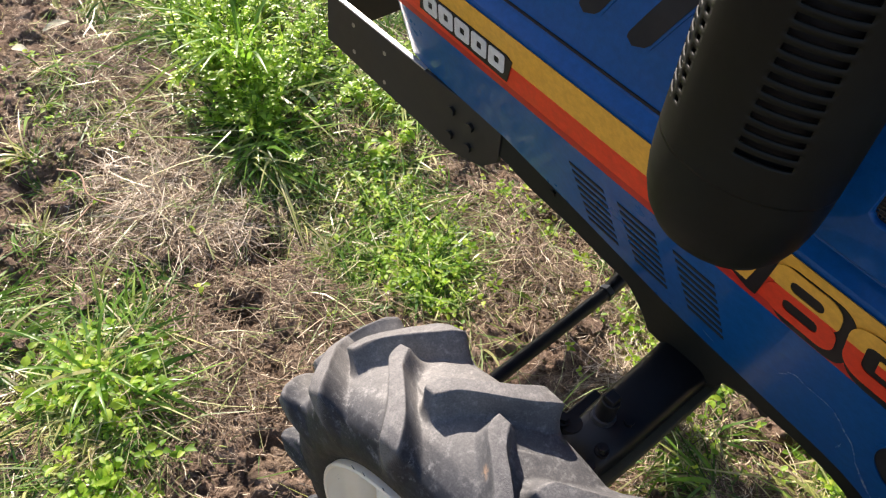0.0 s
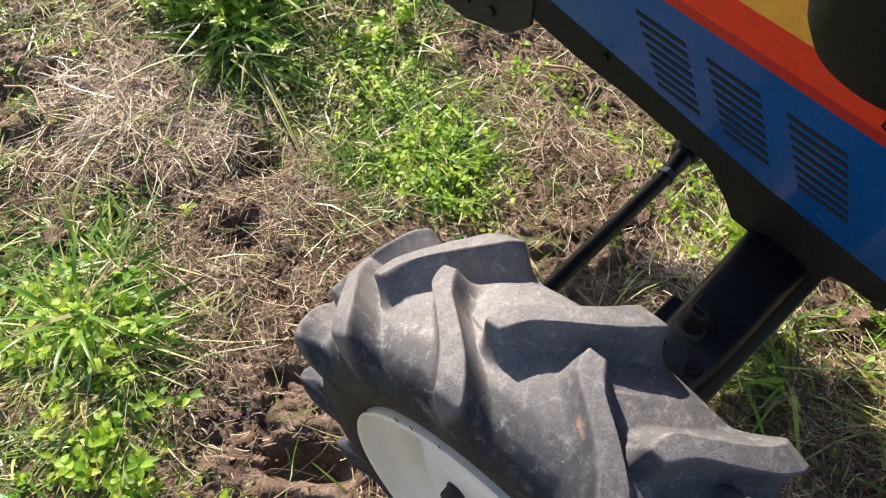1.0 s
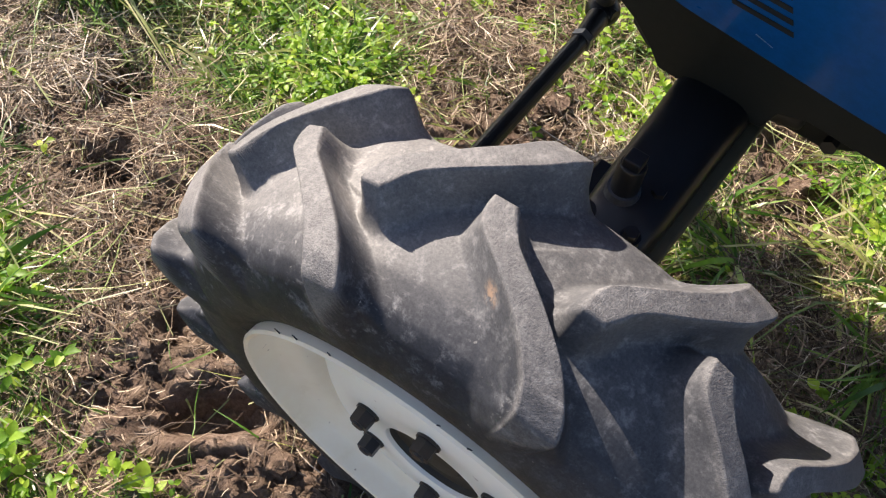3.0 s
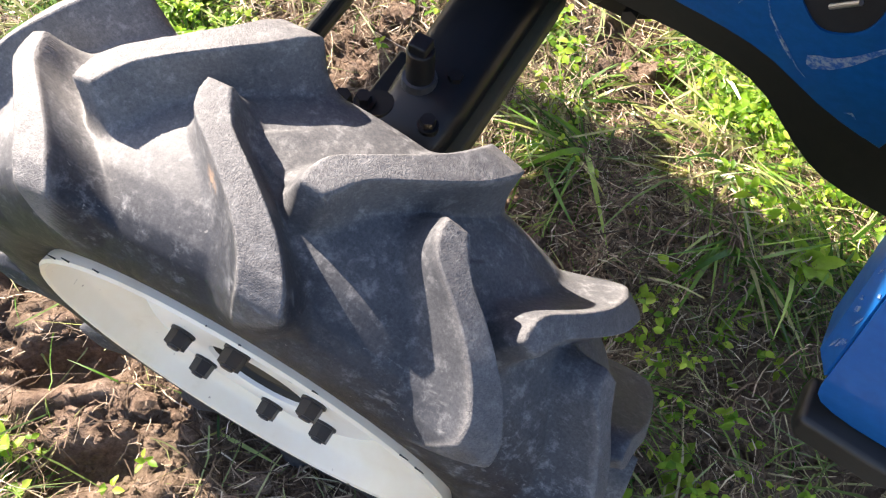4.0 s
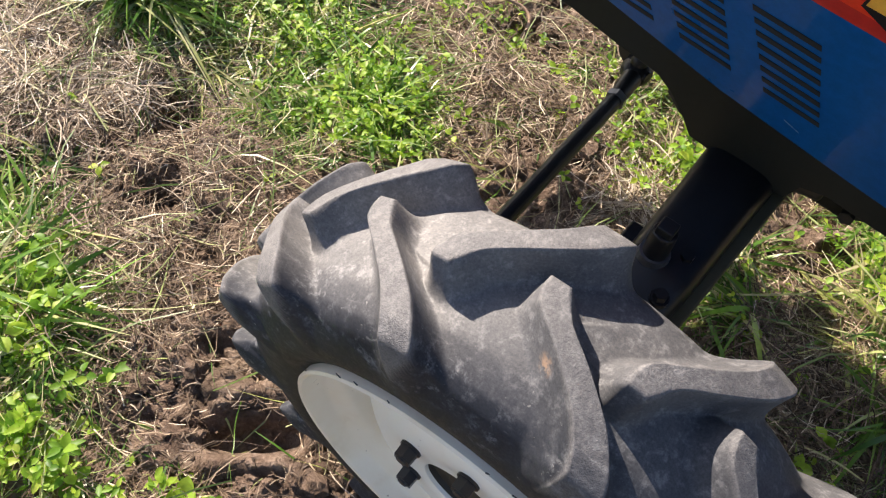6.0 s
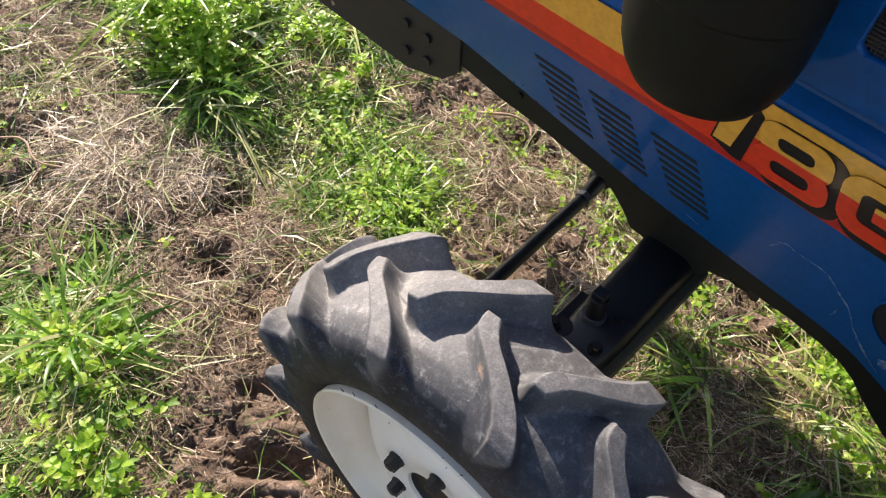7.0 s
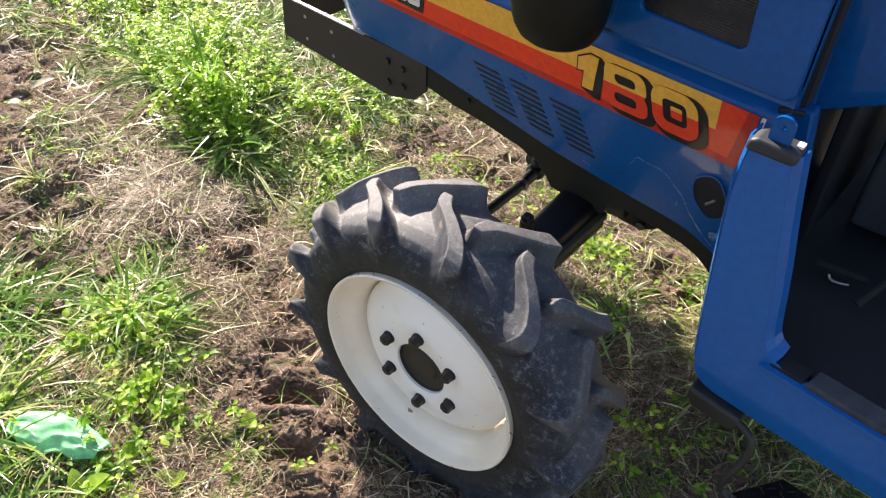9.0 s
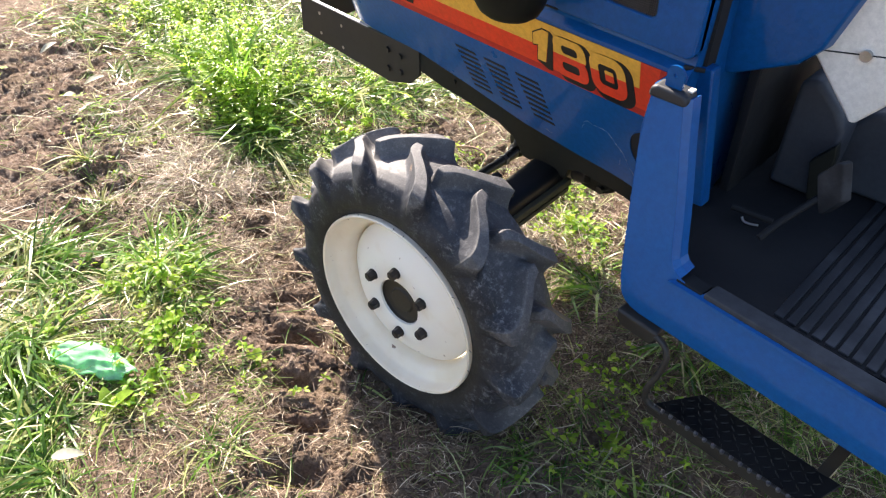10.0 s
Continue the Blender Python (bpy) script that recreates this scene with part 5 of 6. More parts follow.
# faceted cowl
cowl_pts = [(0.424, 0.44, 0.756), (0.448, 0.44, 0.757), (0.546, 0.455, 0.800), (0.572, 0.470, 0.828), (0.606, 0.475, 0.93), (0.61, 0.48, 1.05), (0.405, 0.44, 1.05), (0.405, 0.44, 0.87)]
ridge = (0.482, 0.418, 0.893)
bm = bmesh.new()
fv = [bm.verts.new(p) for p in cowl_pts]
c = bm.verts.new(ridge)
bv = [bm.verts.new((p[0] + 0.02, p[1] + 0.14, p[2])) for p in cowl_pts]
n = len(fv)
for i in range(n):
    bm.faces.new((fv[i], fv[(i + 1) % n], c))
    bm.faces.new((fv[(i + 1) % n], fv[i], bv[i], bv[(i + 1) % n]))
bm.faces.new(bv[::-1])
soften(part("dash_cowl", bm, BLUE, tractor, "blue faceted dash cowl"), 0.006, 3)
# pale side cover
white = [(0.552, 0.807), (0.583, 0.902), (0.60, 0.945), (0.76, 0.945), (0.78, 0.80), (0.681, 0.759), (0.646, 0.716), (0.636, 0.713), (0.630, 0.722)]
cover = soften(part("side_cover", prism(white, 0.03, lambda x, z, d: (x, 0.500 + d, z)), WHITE_PLASTIC, tractor, "off-white plastic side cover"), 0.006, 3)
part("cover_screw", rod((0.629, 0.492, 0.828), (0.629, 0.502, 0.828), 0.009, seg=20), STEEL, cover, "steel cover screw")
# dark strip painted in for the crease's shade
part("cover_crease", prism([(0.556, 0.814), (0.74, 0.846), (0.74, 0.8485), (0.556, 0.8165)], 0.002, lambda x, z, d: (x, 0.4994 + d, z)), RUBBER_CAP, cover)
# pedal
pedal = soften(part("clutch_pedal", prism([(0.640, 0.655), (0.664, 0.690), (0.672, 0.690), (0.690, 0.626), (0.668, 0.590), (0.660, 0.592)], 0.018, lambda x, z, d: (x + d * 0.5, 0.415 + d, z)), MAT_RUBBER, tractor, "worn black pedal pad"), 0.003, 2)
part("pedal_arm", tube_path([(0.660, 0.430, 0.622), (0.640, 0.405, 0.596), (0.620, 0.375, 0.570), (0.606, 0.345, 0.548)], 0.0060), INTERIOR, pedal, "flat black pedal arm")
part("pedal_spring", tube_path([(0.551, 0.400, 0.535), (0.556, 0.398, 0.530), (0.566, 0.398, 0.529), (0.582, 0.400, 0.532)], 0.0022), STEEL, pedal, "bright spring hook")
part("pedal_shaft", rod((0.53, 0.398, 0.548), (0.60, 0.410, 0.545), 0.006, seg=12), INTERIOR, pedal)

# ---- green plastic bag ----
def bag():
    n, m = 40, 26
    verts, faces = [], []
    for i in range(n):
        u = i / (n - 1)
        wide = 0.012 + 0.036 * math.sin(math.pi * (0.16 + 0.78 * u)) ** 0.7 * (1.15 - 0.5 * u)
        for j in range(m):
            t = j / (m - 1) * 2 - 1
            p = Vector((u * 3.0, t * 2.0, 0.3))
            fold = 0.005 * abs(noise.noise(Vector((u * 2.0, t * 5.0, 4.0)))) + 0.003 * abs(noise.noise(Vector((u * 9.0, t * 4.0, 8.0))))
            h = 0.006 + 0.028 * (1 - t * t) * (1 - 0.7 * abs(u - 0.35)) + fold * 1.2 + 0.010 * noise.noise(p * 1.6)
            x, y = -0.578 + u * 0.188, t * wide + 0.010 * noise.noise(p * 1.5)
            x, y = x + 0.008 * noise.noise(p * 1.7), -0.470 + y + 0.072 * u
            verts.append((x, y, 0.022 + h))
    for i in range(n - 1):
        for j in range(m - 1):
            faces.append((i * m + j, (i + 1) * m + j, (i + 1) * m + j + 1, i * m + j + 1))
    ob = part("plastic_bag", mesh_of("plastic_bag", verts, faces, True), BAG, None)
    so = ob.modifiers.new("film", "SOLIDIFY")
    so.thickness = 0.0008
    tagged(ob, "crumpled thin green plastic bag lying in the grass", "plastic bag")


bag()

# ---- ground cover ----
# green patches: middle, spread, share of blades, blade length
PATCHES = [
    (-1.45, 0.57, 0.20, 0.13, 0.30, 0.22), (-1.22, 0.48, 0.11, 0.09, 0.30, 0.20), (-1.80, 0.70, 0.26, 0.16, 0.30, 0.18), (-1.32, 0.68, 0.14, 0.10, 0.4, 0.15), (-1.05, 0.42, 0.09, 0.07, 1.10, 0.14), (-0.90, 0.49, 0.08, 0.07, 0.45, 0.09),
    (-0.67, -0.15, 0.10, 0.065, 1.60, 0.100), (-0.60, -0.21, 0.09, 0.05, 1.10, 0.090), (-0.78, -0.06, 0.06, 0.05, 0.5, 0.09), (-0.86, 0.02, 0.05, 0.04, 0.4, 0.08), (-0.74, -0.26, 0.06, 0.04, 0.45, 0.08), (-0.50, -0.20, 0.05, 0.05, 0.4, 0.07),
    (-0.52, 0.50, 0.10, 0.08, 2.60, 0.07), (-0.70, 0.56, 0.12, 0.09, 1.6, 0.08), (-0.64, 0.40, 0.09, 0.07, 0.90, 0.07), (-0.82, 0.68, 0.09, 0.08, 0.5, 0.09), (-0.80, 0.36, 0.06, 0.05, 0.5, 0.07), (-1.05, 0.86, 0.12, 0.08, 0.7, 0.12),
    (0.11, 0.65, 0.05, 0.04, 0.70, 0.08), (0.31, 0.86, 0.06, 0.04, 0.70, 0.07), (0.39, 0.67, 0.07, 0.06, 1.3, 0.10), (0.56, 0.60, 0.07, 0.06, 1.2, 0.09), (0.50, 0.85, 0.14, 0.10, 0.70, 0.08), (0.18, 0.57, 0.06, 0.05, 1.1, 0.09), (0.46, 0.55, 0.06, 0.05, 0.8, 0.10), (0.34, 0.26, 0.10, 0.07, 0.5, 0.07), (-0.10, 0.80, 0.07, 0.05, 0.45, 0.06),
    (-0.99, -0.38, 0.14, 0.09, 0.85, 0.13), (-1.14, -0.12, 0.06, 0.03, 0.25, 0.08), (-1.36, -0.04, 0.05, 0.03, 0.25, 0.09), (-0.66, -0.52, 0.14, 0.07, 1.0, 0.14), (-0.41, -0.46, 0.09, 0.05, 0.35, 0.09), (-0.52, -0.34, 0.06, 0.05, 0.45, 0.08), (-0.45, -0.62, 0.2, 0.08, 1.1, 0.12),
    (-0.21, -0.20, 0.05, 0.03, 0.5, 0.05), (-0.10, -0.37, 0.09, 0.05, 0.55, 0.07), (-0.33, -0.27, 0.06, 0.04, 0.4, 0.05), (-1.00, 1.00, 0.20, 0.14, 0.35, 0.10), (-1.50, 1.15, 0.40, 0.25, 0.35, 0.12), (-0.95, 1.25, 0.30, 0.22, 0.25, 0.08),
    (-1.70, 0.17, 0.09, 0.05, 0.25, 0.09), (-1.92, 0.36, 0.10, 0.05, 0.25, 0.10), (-1.40, 0.16, 0.08, 0.04, 0.3, 0.08), (-2.4, 0.45, 0.20, 0.10, 0.2, 0.10), (-2.3, 1.0, 0.4, 0.3, 0.6, 0.13), (0.28, 0.36, 0.10, 0.06, 0.35, 0.06), (0.75, 0.55, 0.20, 0.22, 0.5, 0.06),
    (0.08, 0.70, 0.05, 0.05, 0.60, 0.06), (0.30, 0.88, 0.08, 0.05, 0.70, 0.06), (0.40, 0.76, 0.09, 0.06, 1.0, 0.07), (-0.20, 0.90, 0.09, 0.07, 0.50, 0.05), (-1.58, 0.05, 0.10, 0.04, 0.25, 0.08), (-1.22, 0.02, 0.08, 0.04, 0.25, 0.07), (-0.95, -0.22, 0.12, 0.06, 0.35, 0.08), (-0.80, -0.10, 0.08, 0.05, 0.4, 0.08),
    (0.42, 0.12, 0.16, 0.12, 0.10, 0.06), (-0.30, 0.66, 0.07, 0.06, 0.25, 0.05), (0.7, 0.1, 0.2, 0.15, 0.35, 0.07), (0.3, -0.40, 0.25, 0.10, 0.12, 0.06),
]


def clear_of_wheel(x, y):
    return ~((np.abs(x - 0.07) < 0.15) & (y > 0.0) & (y < 0.16))


def near_square(r, n, soft=0.18):
    """Places spread over the seen field, thinning out past its borders."""
    return r.uniform(-2.6, 1.15, n) + r.normal(0, soft, n), r.uniform(-0.85, 2.1, n) + r.normal(0, soft, n)


def ribbons(name, base, azim, length, width, lift, bend, mat, label, curl=None, segs=3, taper=0.9):
    """Thin tapering strips that rise and bend over: one strip per base point."""
    n = len(base)
    ts = np.linspace(0, 1, segs + 1)
    dirs = np.stack([np.cos(azim), np.sin(azim), np.zeros(n)], -1)
    across = np.stack([-np.sin(azim), np.cos(azim), np.zeros(n)], -1)
    curl = np.zeros(n) if curl is None else curl
    roll = np.sin(azim * 3 + length * 90)
    rows = []
    for t in ts:
        out = length * (np.cos(lift) * t + bend * t * t * 0.6)
        up = length * (np.sin(lift) * t - bend * t * t * 0.55)
        c = base + dirs * out[:, None] + across * (curl * length * t * t)[:, None]
        c[:, 2] = np.maximum(c[:, 2] + up, ground_height(c[:, 0], c[:, 1]) + 0.0015)
        w = width * (0.75 + 0.5 * np.minimum(t, 0.5)) * (1 - t ** 2.2 * taper)
        tilt = np.stack([np.zeros(n), np.zeros(n), 0.6 * roll * (0.4 + t)], -1)
        rows.append(c - (across + tilt) * (w / 2)[:, None])
        rows.append(c + (across + tilt) * (w / 2)[:, None])
    k = len(rows)
    verts = np.stack(rows, 1).reshape(-1, 3)
    off = np.arange(n) * k
    quads = np.concatenate([np.stack([off + 2 * s, off + 2 * s + 1, off + 2 * s + 3, off + 2 * s + 2], -1) for s in range(segs)])
    ob = part(name, quad_mesh(name, verts, quads), mat, None)
    return tagged(ob, label, kind="stuff")


def with_ground(x, y, sink=0.004):
    return np.stack([x, y, ground_height(x, y) - sink], -1)


# grass, in small tufts whose blades spread from one root and fall over one way
def tufted(name, share_of, spread_of, mat, label, seed):
    r = np.random.default_rng(seed)
    gx, gy, gl, ga = [], [], [], []
    for cx, cy, sx, sy, share, tall in PATCHES:
        tufts = int(share * share_of * sx * sy) + 3
        tx, ty = r.normal(cx, sx * spread_of, tufts), r.normal(cy, sy * spread_of, tufts)
        drift = r.uniform(0, 2 * np.pi)
        for x0, y0 in zip(tx, ty):
            n = r.integers(4, 15)
            lean = r.normal(drift, 0.8)
            far = math.hypot((x0 - cx) / sx, (y0 - cy) / sy)
            gx.append(r.normal(x0, 0.010, n)), gy.append(r.normal(y0, 0.010, n))
            ga.append(r.normal(lean, 0.9, n))
            gl.append(tall * r.uniform(0.55, 1.45) * r.uniform(0.35, 1.2, n) * max(0.45, 1.15 - 0.3 * far))
    # unseen outer tufts, added to darken bounced light and soften the border
    for _ in range(1500):
        n = r.integers(6, 16)
        x0, y0 = r.normal(-0.7, 2.6), r.normal(0.6, 2.4)
        if -2.6 < x0 < 1.2 and -0.9 < y0 < 2.0:
            continue
        gx.append(r.normal(x0, 0.03, n)), gy.append(r.normal(y0, 0.03, n)), ga.append(r.uniform(0, 6.28, n)), gl.append(r.uniform(0.04, 0.12, n))
    n = 1500
    ox, oy = near_square(r, n)
    grow = r.uniform(0, 1, n) > 0.8 * bareness(ox, oy)
    ox, oy = ox[grow], oy[grow]
    n = len(ox)
    gx.append(ox), gy.append(oy), gl.append(r.uniform(0.02, 0.08, n)), ga.append(r.uniform(0, 6.28, n))
    gx, gy, gl, ga = (np.concatenate(v) for v in (gx, gy, gl, ga))
    keep = clear_of_wheel(gx, gy) & ~((np.abs(gx + 0.485) < 0.13) & (np.abs(gy + 0.445 - 0.4 * (gx + 0.485)) < 0.05))
    gx, gy, gl, ga = gx[keep], gy[keep], gl[keep], ga[keep]
    n = len(gx)
    wide = r.uniform(0.0028, 0.0072, n) * np.clip(gl / 0.09, 0.55, 1.5)
    ribbons(name, with_ground(gx, gy), ga, gl, wide, r.uniform(0.05, 1.2, n), r.uniform(0.45, 1.5, n), mat, label, r.normal(0, 0.45, n), 5)


tufted("grass", 5600, 0.64, GRASS, "tufts of fresh green grass growing through the mown stubble", 7)
tufted("yellowing_grass", 1500, 0.75, GRASS_PALE, "yellowing grass blades bent over between the tufts", 8)


# mown hay lying in matted wisps: middle, spread and weight of the thick mats
MATS = [(-1.04, 0.16, 0.16, 3.0), (-0.74, 0.20, 0.12, 1.0), (-0.42, 0.02, 0.18, 0.6), (-0.62, 0.02, 0.12, 0.5), (-0.10, -0.30, 0.22, 1.2), (-0.30, 0.74, 0.16, 1.6), (0.02, 0.66, 0.10, 1.2), (0.20, -0.10, 0.20, 0.8),
        (0.42, 0.62, 0.12, 1.2), (0.38, 0.26, 0.14, 1.0), (0.30, 0.52, 0.10, 0.8), (-1.5, 0.12, 0.35, 1.0), (-0.60, 0.80, 0.20, 0.8), (0.36, 0.44, 0.14, 0.8)]


def hay(name, wisps, per, spread, lengths, widths, mat, label, seed, matted=0.0, stiff=0.8, shun=1.05, segs=3, mats=MATS):
    r = np.random.default_rng(seed)
    wx, wy = near_square(r, wisps)
    pick = r.choice(len(mats), wisps, p=np.array([m[3] for m in mats]) / sum(m[3] for m in mats))
    thick = r.uniform(0, 1, wisps) < matted
    at = np.array(mats)[pick]
    wx = np.where(thick, r.normal(at[:, 0], at[:, 2] * 0.7), wx)
    wy = np.where(thick, r.normal(at[:, 1], at[:, 2] * 0.55), wy)
    wa = r.uniform(0, np.pi, wisps)
    n = wisps * per
    rep = np.repeat(np.arange(wisps), per)
    wz = r.uniform(0, 1, wisps) ** 2.5 * 0.030
    wide = r.uniform(0, 1, wisps) < 0.14
    wx = np.where(wide, r.normal(-0.7, 2.6, wisps), wx)
    wy = np.where(wide, r.normal(0.6, 2.4, wisps), wy)
    x, y = wx[rep] + r.normal(0, spread, n), wy[rep] + r.normal(0, spread, n)
    a = wa[rep] + r.normal(0, 0.55, n) + np.pi * r.integers(0, 2, n)
    keep = clear_of_wheel(x, y) & (r.uniform(0, 1, n) > shun * bareness(x, y) + 0.2 * (value_noise(x * 6 + 20, y * 6) > 0.1))
    for cx, cy, rad, d in HOLES[:2]:
        keep &= np.hypot(x - cx, y - cy) > rad * 0.8
    keep &= r.uniform(0, 1, n) > 1.1 * pressed(x, y)
    x, y, a, wz = x[keep], y[keep], a[keep], wz[rep][keep]
    n = len(x)
    base = with_ground(x, y, -0.002)
    base[:, 2] += r.uniform(0, 1, n) ** 2 * 0.014 + wz * r.uniform(0.3, 1.0, n)
    ribbons(name, base, a, r.uniform(*lengths, n), r.uniform(*widths, n), r.uniform(-0.35, 0.45, n), r.uniform(-0.1, 0.6, n), mat, label, r.normal(0, stiff, n), segs, 0.5)


hay("hay", 3100, 28, 0.024, (0.012, 0.070), (0.0007, 0.0025), STRAW, "matted dry mown hay lying on the soil", 31, 0.60)
hay("pale_hay", 150, 34, 0.020, (0.02, 0.08), (0.0010, 0.0030), STRAW_PALE, "bleached pale hay lying in flat wisps", 35, 0.93, 0.5, 0.3, 3, [(-1.06, 0.17, 0.13, 3.0), (-0.93, 0.20, 0.08, 0.8), (-0.02, 0.66, 0.08, 0.5)])
hay("hay_crumbs", 3800, 26, 0.035, (0.006, 0.028), (0.0007, 0.0023), STRAW, "short broken bits of hay trodden into the soil", 33, 0.35, 0.8, 0.15, 2)
hay("cut_grass", 1500, 9, 0.045, (0.03, 0.14), (0.0013, 0.0040), CUT, "long half-dry cut grass stalks lying about", 32, 0.15, 0.45)


# broad-leaved weeds
LEAF_MID = [(0.0, 0.0, 0.0), (0.36, 0.0, 0.02), (0.70, 0.0, 0.0), (1.0, 0.0, -0.08)]
LEAF_EDGE = [(0.05, 0.05, 0.02), (0.34, 0.30, 0.12), (0.70, 0.25, 0.08), (0.98, 0.03, -0.07)]


def leaf_mesh(name, at, yaw, pitch, roll, size, slim, mat, label):
    """Many folded leaves joined: each has a midrib and two rounded halves."""
    t = np.array(LEAF_MID + LEAF_EDGE + [(a, -b, c) for a, b, c in LEAF_EDGE])
    quads = np.array([(k, k + 1, 5 + k, 4 + k) for k in range(3)] + [(k + 1, k, 8 + k, 9 + k) for k in range(3)])
    n = len(at)
    p = t[None] * size[:, None, None] * np.stack([np.ones(n), slim, slim], -1)[:, None, :]
    c, s = np.cos(roll)[:, None], np.sin(roll)[:, None]
    x, y, z = p[..., 0], p[..., 1] * c - p[..., 2] * s, p[..., 1] * s + p[..., 2] * c
    c, s = np.cos(pitch)[:, None], np.sin(pitch)[:, None]
    x, z = x * c - z * s, x * s + z * c
    c, s = np.cos(yaw)[:, None], np.sin(yaw)[:, None]
    x, y = x * c - y * s, x * s + y * c
    v = np.stack([x, y, z], -1) + at[:, None, :]
    q = (quads[None] + (np.arange(n) * len(t))[:, None, None]).reshape(-1, 4)
    return tagged(part(name, quad_mesh(name, v.reshape(-1, 3), q), mat, None), label, kind="stuff")


def low_weeds():
    """Small rosettes and clover sprigs: middle, spread, how many, leaf length."""
    spots = [(-0.52, 0.50, 0.12, 0.09, 260, 0.013), (-0.72, 0.56, 0.15, 0.11, 120, 0.012), (-0.66, -0.17, 0.13, 0.09, 150, 0.020), (-0.44, -0.27, 0.07, 0.05, 45, 0.019), (-0.36, -0.36, 0.13, 0.07, 40, 0.018),
             (0.42, 0.80, 0.09, 0.06, 80, 0.016), (0.05, 0.74, 0.05, 0.05, 30, 0.017), (0.44, 0.62, 0.07, 0.05, 30, 0.017), (-0.03, 0.76, 0.05, 0.05, 30, 0.022), (-0.16, 0.88, 0.10, 0.07, 60, 0.014), (0.36, 0.80, 0.11, 0.08, 90, 0.012), (-0.06, 0.74, 0.12, 0.08, 90, 0.014), (0.54, 0.68, 0.15, 0.09, 130, 0.013), (0.42, 0.36, 0.10, 0.08, 40, 0.015), (0.12, 0.60, 0.10, 0.06, 60, 0.012), (-0.50, 0.80, 0.14, 0.09, 50, 0.016),
             (-0.84, 0.62, 0.08, 0.07, 30, 0.022), (-0.60, -0.45, 0.20, 0.09, 60, 0.016), (-1.5, 0.1, 0.5, 0.12, 40, 0.016), (-0.2, -0.2, 0.10, 0.07, 26, 0.014), (0.46, 0.20, 0.12, 0.10, 34, 0.013), (-1.05, 1.0, 0.3, 0.2, 50, 0.016), (0.60, 0.10, 0.2, 0.15, 40, 0.015)]
    r = np.random.default_rng(21)
    at, yaw, pitch, roll, size, slim = [], [], [], [], [], []
    for cx, cy, sx, sy, count, length in spots:
        for _ in range(count):
            x, y = r.normal(cx, sx * 0.62), r.normal(cy, sy * 0.62)
            if abs(x - 0.07) < 0.22 and -0.02 < y < 0.19:
                continue
            z = float(ground_height(np.array([x]), np.array([y]))[0]) + 0.005 + abs(r.normal(0, 0.022))
            k = int(r.choice((3, 3, 4, 5, 6)))
            turn, big = r.uniform(0, 6.28), length * r.uniform(0.65, 1.35)
            for i in range(k):
                at.append((x + r.normal(0, 0.004), y + r.normal(0, 0.004), z + r.normal(0, 0.003)))
                yaw.append(turn + 6.283 * i / k + r.normal(0, 0.25))
                pitch.append(r.normal(0.12, 0.28)), roll.append(r.normal(0, 0.3))
                size.append(big * r.uniform(0.8, 1.15)), slim.append(1.15 if k == 3 else r.uniform(0.7, 1.0))
    leaf_mesh("weeds", np.array(at), *(np.array(v) for v in (yaw, pitch, roll, size, slim)), CLOVER, "low broad-leaved weeds and clover among the grass")


def tall_weeds():
    """A stand of leafy stems, half a metre of them leaning every way."""
    r = np.random.default_rng(23)
    at, yaw, pitch, roll, size, slim = [], [], [], [], [], []
    stem_base, stem_yaw, stem_len, stem_lift = [], [], [], []
    for cx, cy, sx, sy, count, tall in ((-1.33, 0.53, 0.13, 0.08, 74, 0.26), (-1.55, 0.66, 0.20, 0.10, 84, 0.26), (-1.95, 0.74, 0.26, 0.11, 70, 0.24), (-1.14, 0.45, 0.07, 0.05, 36, 0.16), (-1.05, 0.86, 0.10, 0.08, 24, 0.12), (-2.5, 0.85, 0.3, 0.15, 45, 0.2)):
        for _ in range(count):
            x, y = r.normal(cx, sx), r.normal(cy, sy)
            z = float(ground_height(np.array([x]), np.array([y]))[0])
            a, long, lift = r.uniform(0, 6.28), tall * r.uniform(0.5, 1.2), r.uniform(0.9, 1.5)
            stem_base.append((x, y, z)), stem_yaw.append(a), stem_len.append(long), stem_lift.append(lift)
            nodes = int(r.integers(7, 13))
            for i in range(nodes):
                f = 0.25 + 0.75 * (i + r.uniform(0, 0.6)) / nodes
                bx = x + math.cos(a) * long * (math.cos(lift) * f + 0.18 * f * f)
                by = y + math.sin(a) * long * (math.cos(lift) * f + 0.18 * f * f)
                bz = z + long * (math.sin(lift) * f - 0.16 * f * f)
                turn, big = r.uniform(0, 6.28), r.uniform(0.015, 0.034) * (1.15 - 0.5 * f)
                for k in range(3):
                    at.append((bx, by, bz))
                    yaw.append(turn + (k - 1) * 0.95 + r.normal(0, 0.2)), pitch.append(r.normal(0.05, 0.35)), roll.append(r.normal(0, 0.35))
                    size.append(big * (1.1 if k == 1 else 0.85)), slim.append(r.uniform(0.65, 1.0))
    leaf_mesh("tall_weeds", np.array(at), *(np.array(v) for v in (yaw, pitch, roll, size, slim)), WEED, "tall leafy green weeds standing by the bare soil")
    n = len(stem_len)
    ribbons("weed_stems", np.array(stem_base), np.array(stem_yaw), np.array(stem_len), np.full(n, 0.0028), np.array(stem_lift), np.full(n, 0.30), GRASS, "thin green stems of the tall weeds", None, 5, 0.6)


low_weeds()
tall_weeds()


